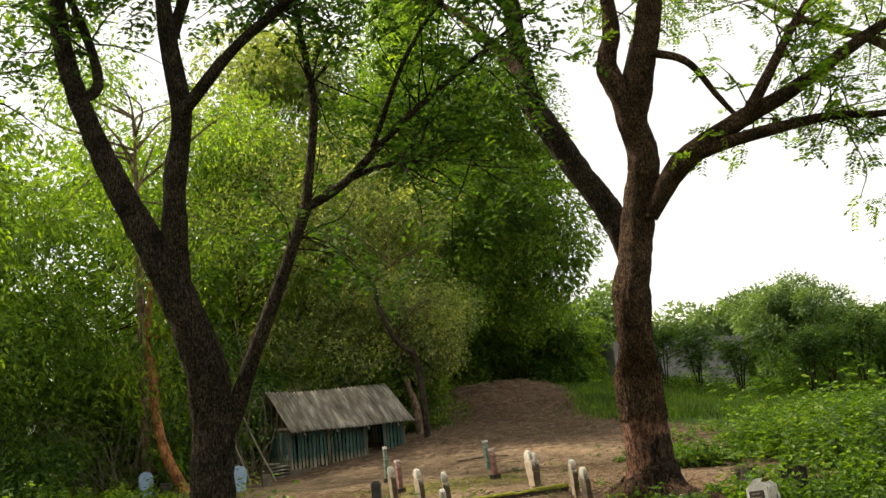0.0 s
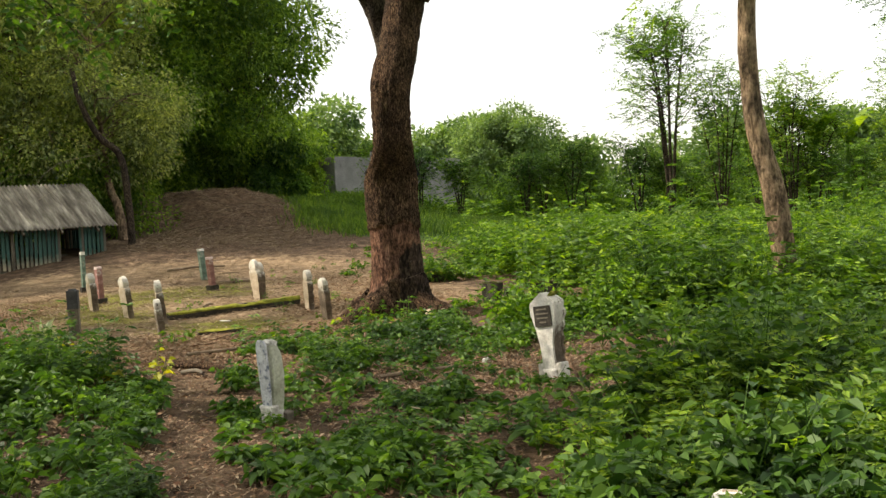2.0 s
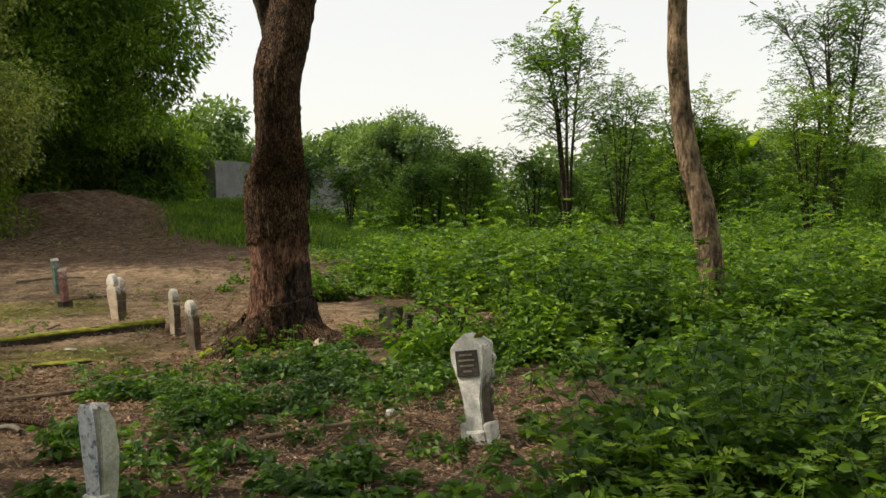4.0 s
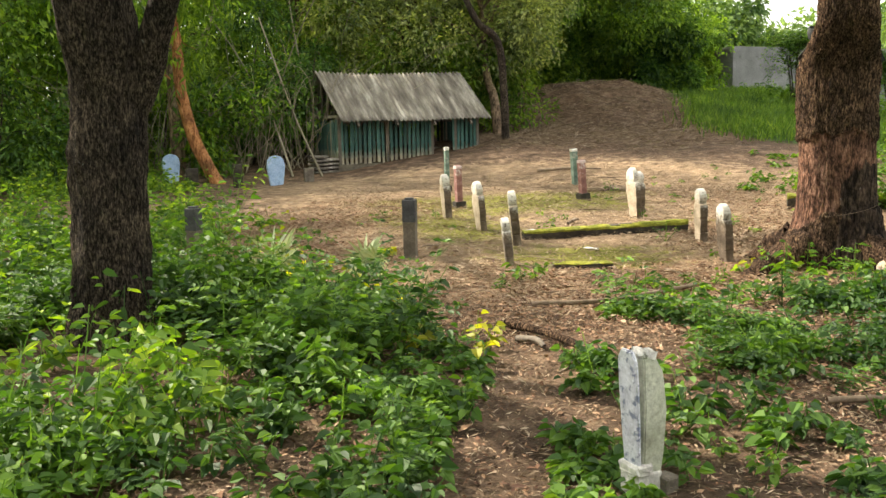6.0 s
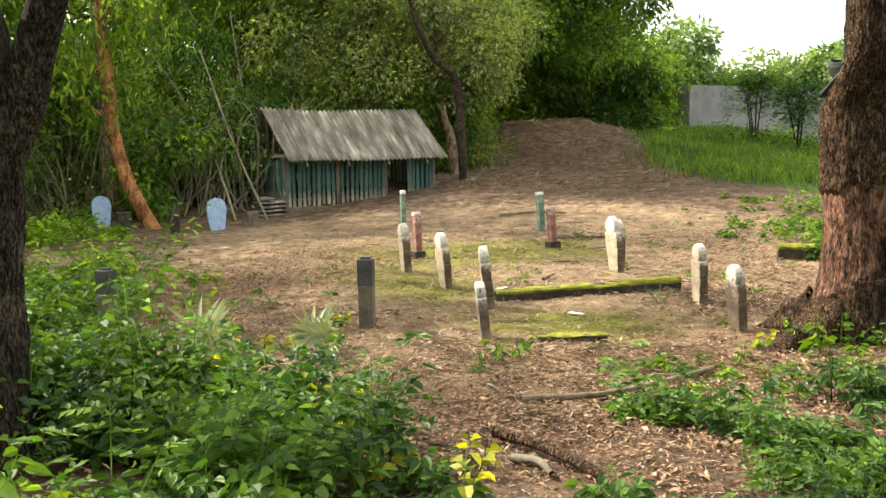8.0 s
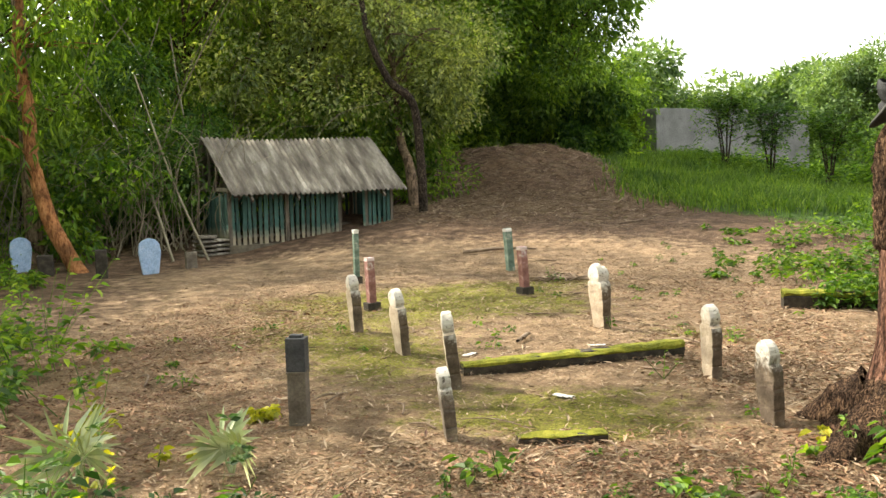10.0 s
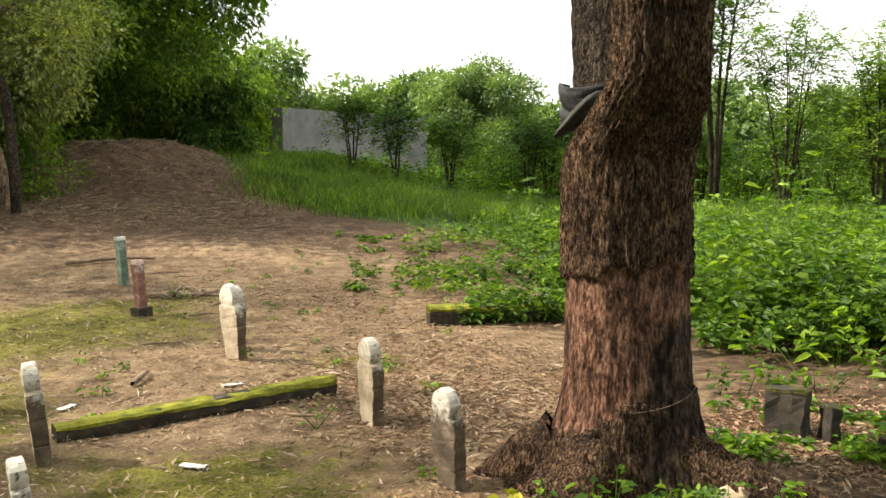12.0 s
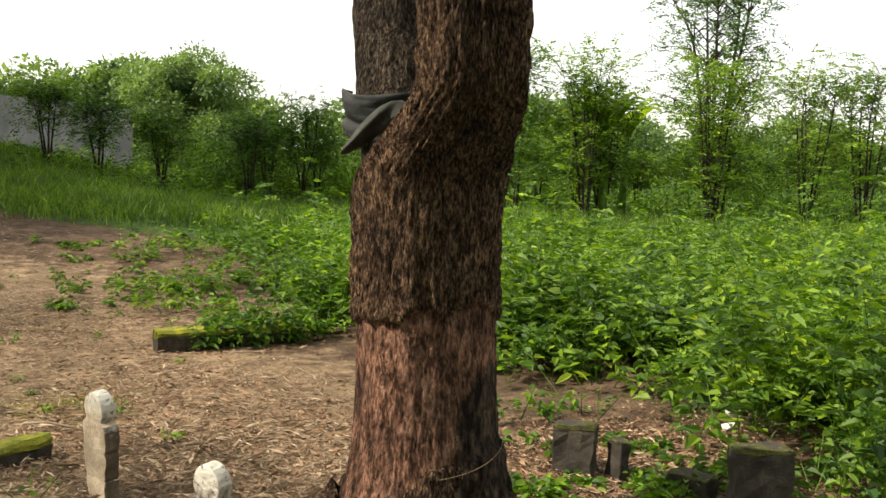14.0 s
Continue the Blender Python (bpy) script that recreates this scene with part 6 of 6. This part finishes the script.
FIELD = [(7.5, 13.0, 2.2, 2.2, 5), (6.8, 17.2, 1.9, 2.0, 6), (9.5, 18.0, 3.4, 4.5, 12), (13.0, 17.0, 4.0, 7.0, 14), (7.5, 22.0, 2.6, 2.4, 6), (5.0, 19.5, 0.8, 0.8, 1), (10.5, 10.5, 3.0, 4.0, 8)]
FIELD_FAR = [(9.0, 25.5, 3.2, 2.2, 4), (16.0, 23.0, 5.0, 5.5, 10), (22.0, 18.0, 5.0, 7.0, 8)]
herb_patch("weeds", LEFT_BUSH, 420, 0.52, 3, 8, 0.10, 0.06, "leaf_weed", "dense dark green weeds about the tree's foot", 41)
herb_patch("weeds", LEFT_BUSH, 200, 0.6, 2, 7, 0.17, 0.026, "leaf_weed", "green feathery weeds among the bushes", 42, True)
herb_patch("weeds", LEFT_BRIGHT, 820, 0.62, 3, 8, 0.11, 0.05, "leaf_bright", "bright sunlit weeds before the thicket", 43)
herb_patch("weeds", LEFT_NEAR, 470, 0.32, 3, 8, 0.08, 0.052, "leaf_weed", "low broad-leaved weeds near the marble pillar", 44)
herb_patch("weeds", MIDDLE_LOW, 340, 0.25, 3, 6, 0.085, 0.05, "leaf_weed", "sparse low weeds in the leaf mould", 45)
herb_patch("weeds", RIGHT_NEAR, 1250, 0.5, 3, 8, 0.105, 0.066, "leaf_weed", "dense broad-leaved green weeds", 46)
herb_patch("weeds", FIELD, 2300, 0.72, 3, 7, 0.125, 0.065, "leaf_field", "thick bright green weeds of the field", 47, gaps=0.2)
herb_patch("weeds", FIELD, 1300, 1.1, 2, 7, 0.26, 0.042, "leaf_field", "feathery green weeds of the field", 48, True)
herb_patch("weeds", FIELD_FAR, 1500, 0.6, 2, 6, 0.2, 0.09, "leaf_field", "green weeds of the far field", 49)


herb_patch("weeds", [(9.0, 39.5, 6.0, 5.0, 3), (18.0, 37.0, 7.0, 4.5, 3), (28.0, 31.0, 7.0, 6.0, 3), (16.0, 46.0, 12.0, 5.0, 3), (32.0, 40.0, 10.0, 7.0, 3)], 1900, 0.7, 2, 6, 0.26, 0.09, "leaf_field", "green growth under the saplings", 50)


herb_patch("weeds", [(7.1, 11.9, 1.1, 0.8, 2), (8.2, 12.2, 0.9, 0.8, 1), (5.8, 12.2, 0.8, 0.6, 1)], 240, 0.85, 3, 8, 0.11, 0.055, "leaf_field", "tall green weeds before the slender tree", 58)
herb_patch("weeds", [(7.5, 15.0, 2.5, 2.5, 2), (6.0, 19.0, 1.2, 1.6, 1), (-5.5, 12.5, 1.5, 2.5, 1)], 260, 0.62, 2, 6, 0.13, 0.055, "leaf_bright", "yellow-green weeds in the sun", 59)


def grass_patch(name, spots, count, high, mat, label, seed, width=0.012):
    rng = np.random.default_rng(seed)
    x, y = scatter(rng, count, spots)
    P = np.stack([x, y, ground_z(x, y)], -1)
    d = rng.normal(0, 0.35, (count, 3))
    d[:, 2] = 1
    h = (high * rng.uniform(0.5, 1.2, count))[:, None]
    D = unit(d)
    S = unit(np.cross(D, rng.normal(0, 1, (count, 3)))) * width
    bend = unit(rng.normal(0, 1, (count, 3)) * [1, 1, 0.1]) * h * 0.25
    a, b, c = P, P + D * h * 0.55, P + D * h + bend - [0, 0, 0.0]
    V = np.stack([a - S, a + S, b + S * 0.8, b - S * 0.8, b - S * 0.8, b + S * 0.8, c + S * 0.1, c - S * 0.1], 1).reshape(-1, 3)
    ob = mesh_object(name, V, np.arange(len(V)).reshape(-1, 4), M[mat])
    return tagged(ob, label, "grass", kind="stuff")


grass_patch("grass", [(5.2, 31.5, 3.0, 3.2, 5), (2.6, 34.5, 1.6, 3.6, 3), (4.0, 39.5, 3.0, 4.0, 4), (9.0, 31.0, 3.5, 2.5, 3), (2.2, 42.5, 3.0, 2.0, 2)], 22000, 0.42, "grass_blade", "tall fresh green grass beyond the spoil heap", 51, 0.014)
grass_patch("grass", [(16.0, 29.0, 6.0, 2.6, 4), (22.0, 26.0, 6.0, 4.0, 4), (27.0, 20.0, 5.0, 7.0, 3), (11.0, 27.5, 3.0, 1.6, 2)], 16000, 0.55, "grass_blade", "tall grass at the field's edge", 52, 0.018)
herb_patch("weeds", [(4.2, 22.5, 1.6, 1.6, 3), (3.7, 18.65, 0.7, 0.22, 4), (5.4, 25.5, 1.4, 1.4, 2), (3.6, 25.5, 1.2, 1.0, 1), (3.0, 21.2, 1.0, 0.8, 1)], 300, 0.40, 3, 6, 0.11, 0.055, "leaf_field", "bright weeds behind the mossy kerb", 53)
herb_patch("weeds", [(2.3, 12.9, 0.5, 0.25, 0.7), (2.9, 12.9, 0.6, 0.2, 0.7), (5.0, 13.2, 0.7, 0.6, 2), (4.6, 15.0, 0.6, 0.5, 1), (3.9, 12.6, 0.3, 0.2, 1), (4.3, 12.2, 0.5, 0.4, 3)], 90, 0.2, 3, 6, 0.08, 0.042, "leaf_field", "fresh weeds about the big tree's roots", 54)
herb_patch("weeds", [(-9.8, 20.4, 1.7, 1.2, 3), (-12.0, 22.5, 2.0, 1.6, 2)], 210, 0.5, 3, 6, 0.14, 0.06, "leaf_bright", "sunlit weeds by the blue gravestones", 55)
herb_patch("weeds", [(-1.5, 9.8, 0.5, 0.4, 1), (-2.0, 8.9, 0.7, 0.6, 2), (-2.9, 8.6, 0.6, 0.6, 1), (-1.1, 8.4, 0.5, 0.5, 2)], 60, 0.34, 3, 5, 0.115, 0.062, "leaf_bright", "large-leaved yellow-green seedlings", 56)
herb_patch("weeds", [(-1.9, 12.6, 0.25, 0.2, 1), (-0.6, 10.6, 0.3, 0.3, 1), (-2.7, 12.9, 0.2, 0.2, 1), (-1.65, 13.5, 0.08, 0.06, 1), (1.8, 13.2, 0.15, 0.1, 1), (-2.2, 11.2, 0.6, 0.5, 1), (0.2, 10.2, 0.5, 0.5, 1)], 34, 0.45, 2, 6, 0.085, 0.06, "leaf_yellow", "yellowing weed shoots", 57)


herb_patch("weeds", LEFT_NEAR + MIDDLE_LOW, 170, 0.34, 2, 6, 0.15, 0.024, "leaf_weed", "low feathery weeds in the leaf mould", 60, True)
herb_patch("weeds", RIGHT_NEAR, 320, 0.6, 2, 6, 0.17, 0.026, "leaf_bright", "bright feathery weeds among broad leaves", 61, True)
herb_patch("weeds", [(0.4, 16.8, 2.6, 3.2, 3), (1.6, 21.5, 2.2, 2.4, 3), (-3.4, 15.5, 1.4, 1.6, 2), (0.6, 12.3, 1.8, 0.7, 3), (3.6, 24.0, 2.0, 2.0, 3)], 130, 0.13, 3, 4, 0.05, 0.03, "leaf_field", "tiny scattered weeds on the bare soil", 62)


herb_patch("weeds", [(1.75, 12.95, 0.14, 0.1, 2), (1.25, 12.35, 0.25, 0.15, 2), (2.2, 12.7, 0.2, 0.12, 2), (-0.1, 12.55, 0.3, 0.15, 1)], 14, 0.22, 3, 5, 0.10, 0.05, "leaf_bright", "fresh pale green sprouts in the litter", 65)


herb_patch("weeds", [(1.9, 8.6, 1.3, 1.5, 3), (3.0, 7.8, 1.2, 1.4, 3), (0.0, 9.4, 0.8, 0.8, 2), (2.6, 10.2, 1.2, 0.7, 2)], 170, 0.2, 3, 6, 0.06, 0.036, "leaf_weed", "low scattered seedlings in the fallen leaves", 66)


herb_patch("weeds", STUMP_WEEDS, 260, 0.42, 3, 7, 0.10, 0.06, "leaf_field", "green weeds before the dark grave stumps", 67)
herb_patch("weeds", PATH_SIDE, 520, 0.2, 3, 6, 0.085, 0.055, "leaf_weed", "broad-leaved seedlings beside the trodden path", 68)


herb_patch("weeds", [(6.4, 17.5, 1.0, 0.8, 2), (8.6, 20.5, 1.2, 0.9, 2), (11.0, 16.0, 1.3, 1.0, 2), (6.9, 14.4, 0.8, 0.6, 1), (10.0, 13.0, 1.2, 0.9, 2), (5.6, 21.5, 0.8, 0.7, 1), (13.5, 20.0, 1.6, 1.2, 2), (8.5, 16.4, 0.9, 0.7, 1)], 520, 1.15, 3, 8, 0.16, 0.075, "leaf_bright", "tall bright shrubby weeds rising out of the field", 69)


herb_patch("weeds", [(3.55, 13.75, 0.25, 0.2, 2), (4.15, 13.55, 0.2, 0.2, 2), (4.75, 13.5, 0.4, 0.35, 3), (4.4, 14.2, 0.5, 0.3, 2), (3.7, 14.5, 0.5, 0.3, 2)], 70, 0.2, 3, 5, 0.085, 0.045, "leaf_field", "small sprouts between the dark grave stumps", 70)


def palm_seedling(x, y, r, label, seed):
    rng = np.random.default_rng(seed)
    t = thing("palm_seedling", pose(x, y, gz(x, y)), label, "palm seedling")
    for fan in range(3):
        a0, tilt = rng.uniform(-0.6, 0.6) + fan * 1.9, 0.75
        c = np.array([0.06 * math.cos(a0), 0.06 * math.sin(a0), 0.17])
        vs, fs = [], []
        for k in range(16):
            b = math.pi * (k / 15 - 0.5) * 1.5
            d = np.array([math.sin(b), 0.0, math.cos(b)])
            d = np.array([d[0], -0.35 + 0.2 * (fan - 1), d[2] * tilt])
            d = unit(np.array([d[0] * math.cos(a0) - d[1] * math.sin(a0), d[0] * math.sin(a0) + d[1] * math.cos(a0), d[2]]))
            s = unit(np.cross(d, [0.3, 1, 0.2])) * 0.02
            ln = r * rng.uniform(0.8, 1.05)
            o = len(vs)
            vs += [c, c + d * ln * 0.5 + s, c + d * ln - [0, 0, ln * 0.12], c + d * ln * 0.5 - s]
            fs.append((o, o + 1, o + 2, o + 3))
        mesh_object("frond", np.array(vs), np.array(fs), M["palm_leaf"], t, "pale fan frond")
        v, f = tube([(0, 0, -0.02), tuple(c * 0.5), tuple(c)], (0.01, 0.008, 0.006), 6, 3)
        mesh_object("leaf_stalk", v, f, M["palm_leaf"], t)
    return t


palm_seedling(-2.22, 12.15, 0.38, "pale fan palm seedling among weeds", 1)
palm_seedling(-1.45, 12.45, 0.27, "small fan palm seedling half shaded", 2)

# ---- litter, twigs, logs ----


def litter(name, spots, count, size, mat, label, seed, ratio=0.45):
    rng = np.random.default_rng(seed)
    x, y = scatter(rng, count, spots)
    P = np.stack([x, y, ground_z(x, y) + rng.uniform(0.004, 0.03, count)], -1)
    a = rng.uniform(0, 2 * np.pi, count)
    D = np.stack([np.cos(a), np.sin(a), rng.normal(0, 0.25, count)], -1)
    L = size * rng.lognormal(0, 0.38, count)
    v, f = leaves(P, D, L, L * ratio * rng.uniform(0.6, 1.2, count), droop=0.1, kite=True)
    return tagged(mesh_object(name, v, f, M[mat]), label, "litter", kind="stuff")


litter("leaf_litter", [(0.8, 8.5, 3.2, 3.4, 6), (0.6, 11.6, 2.4, 1.4, 6), (3.2, 9.5, 1.6, 1.6, 3), (0.5, 5.0, 2.4, 2.6, 4), (4.8, 14.0, 1.6, 1.2, 2), (-3.6, 17.5, 1.4, 2.6, 4), (-2.6, 13.4, 1.5, 1.2, 3)], 76000, 0.026, "litter", "brown and reddish fallen leaves", 71, 0.42)
litter("leaf_litter", [(0.8, 8.5, 2.6, 3.0, 6), (0.5, 12.0, 2.4, 1.0, 4), (3.2, 9.5, 1.4, 1.4, 3), (-3.4, 17.5, 1.3, 2.4, 3)], 50000, 0.034, "straw", "crumbled leaf scraps and bits of stalk", 75, 0.16)
litter("leaf_litter", [(2.2, 15.8, 1.3, 1.8, 5), (4.2, 13.9, 1.0, 0.8, 4), (1.4, 12.8, 1.6, 0.8, 4), (2.4, 19.5, 1.8, 2.0, 3), (-3.6, 15.0, 1.4, 2.0, 3)], 30000, 0.04, "litter", "dark and reddish bark chips about the tree", 76, 0.24)
litter("straw_litter", [(4.3, 13.7, 0.9, 0.8, 3), (2.0, 15.0, 1.0, 1.2, 3)], 9000, 0.05, "straw", "pale dry scraps about the stumps and roots", 77, 0.2)
litter("straw_litter", [(2.2, 16.2, 1.4, 2.4, 5), (0.4, 24.0, 4.0, 3.2, 5), (-1.5, 34.0, 3.4, 4.5, 6), (2.6, 21.0, 2.0, 1.8, 3), (-1.0, 16.0, 3.0, 4.0, 3), (0.2, 12.6, 2.0, 0.8, 2)], 38000, 0.055, "straw", "dry straw-coloured litter and bark scraps", 72, 0.16)

litter("straw_litter", [(-0.8, 16.5, 2.6, 3.6, 4), (-3.0, 21.5, 3.0, 2.0, 2), (0.8, 21.5, 2.0, 2.2, 2)], 26000, 0.04, "straw", "fine straw flecks on the bare soil", 74, 0.2)
litter("straw_litter", [(-1.9, 34.0, 3.0, 4.2, 5), (-2.4, 29.5, 2.4, 2.4, 3), (0.6, 30.0, 1.6, 3.0, 2)], 24000, 0.13, "straw", "dry stalks and straw on the spoil heap", 73, 0.10)


def stick(pts, r, label, mat="twig", name="stick"):
    p = np.array([(x, y, gz(x, y) + z) for x, y, z in pts], float)
    t = thing(name, pose(*p[0]), label, name)
    v, f = tube(p - p[0], (r, r * 0.9, r * 0.6), 10, 5, 0.3, 0.1, int(p[0][0] * 10))
    mesh_object("wood", v, f, M[mat], t, smooth=True)


stick([(0.15, 10.7, 0.05), (0.5, 10.35, 0.06), (0.85, 9.88, 0.04)], 0.034, "broken fallen log in the leaf mould", "bark_dark", "log")
stick([(0.28, 10.36, 0.02), (0.42, 10.26, 0.04), (0.5, 10.1, 0.03)], 0.022, "bark-stripped branch beside the log", "timber", "log")
stick([(0.2, 11.35, 0.03), (0.75, 11.6, 0.03), (1.36, 12.3, 0.05)], 0.022, "long dry branch lying in the litter")
stick([(2.0, 9.4, 0.03), (2.5, 9.55, 0.05), (2.85, 9.75, 0.03)], 0.017, "mossy branch lying near the white gravestone")
stick([(0.9, 4.9, 0.02), (1.05, 5.3, 0.03), (0.8, 5.7, 0.02)], 0.02, "bare root lying on the path")
stick([(-0.55, 21.3, 0.03), (0.0, 21.15, 0.05), (0.45, 21.0, 0.03)], 0.03, "dry dark branch lying on the soil")
stick([(-0.2, 16.4, 0.03), (-0.14, 16.6, 0.05), (-0.12, 16.8, 0.03)], 0.022, "short curled piece of bark on the soil")
stick([(-1.9, 24.2, 0.05), (-1.2, 24.3, 0.06), (-0.6, 24.5, 0.04)], 0.03, "dry branch lying before the spoil heap")
rk = random.Random(9)
for k in range(190):
    x, y = (rk.uniform(-3.5, 3.4), rk.uniform(11, 24)) if k < 90 else (rk.uniform(-4.2, 1.6), rk.uniform(27, 38))
    a, ln = rk.uniform(0, 6.28), rk.uniform(0.1, 0.45) * (2.2 if k >= 90 else 1)
    stick([(x, y, 0.012), (x + math.cos(a) * ln / 2, y + math.sin(a) * ln / 2, 0.02 + rk.uniform(0, 0.03)), (x + math.cos(a + 0.2) * ln, y + math.sin(a + 0.2) * ln, 0.012)], rk.uniform(0.004, 0.011) * (1.7 if k >= 90 else 1), "thin dry twig lying on the ground")
for k in range(14):
    x, y = 0.05 + rk.uniform(-0.35, 0.35), 21.1 + rk.uniform(-0.25, 0.25)
    a = rk.uniform(0, 3)
    stick([(x, y, 0.03), (x + 0.2 * math.cos(a), y + 0.2 * math.sin(a), 0.08), (x + 0.4 * math.cos(a), y + 0.4 * math.sin(a), 0.03)], 0.014, "dark dry twig in a small heap")


def scrap(x, y, s, mat, label, seed):
    bm = block((s, s * 0.7, s * 0.55), (0, 0, s * 0.2), bevel=s * 0.08, cuts=2)
    for v in bm.verts:
        v.co += noise.noise_vector(v.co * 9 + Vector((seed, 0, 0))) * s * 0.35
    ob = part("litter_scrap", bm, M[mat], None, label)
    ob.matrix_basis = on(x, y, seed * 50)
    return tagged(ob, category="scrap")


scrap(3.02, 9.98, 0.09, "plastic_white", "crumpled white plastic cup in the litter", 1)
scrap(5.6, 14.4, 0.11, "plastic_white", "crumpled white plastic scrap in weeds", 2)
scrap(5.9, 14.6, 0.09, "plastic_white", "small white plastic scrap in weeds", 3)
scrap(3.0, 13.0, 0.22, "stone_worn", "pale stone lying at the tree's roots", 4)
scrap(2.15, 13.55, 0.14, "moss", "mossy stone by the tree's foot", 5)
for x, y, rz in ((0.32, 14.28, -30), (0.55, 16.2, 10), (-0.6, 15.9, 60)):
    bm = block((0.16, 0.06, 0.008), (0, 0, 0.012), bevel=0.002, cuts=1)
    for v in bm.verts:
        v.co.z += 0.25 * v.co.x * v.co.x + 0.004
    ob = part("bark_scrap", bm, M["stone_cap"], None, "pale dry flake lying on the soil")
    ob.matrix_basis = on(x, y, rz)
    tagged(ob, category="scrap")
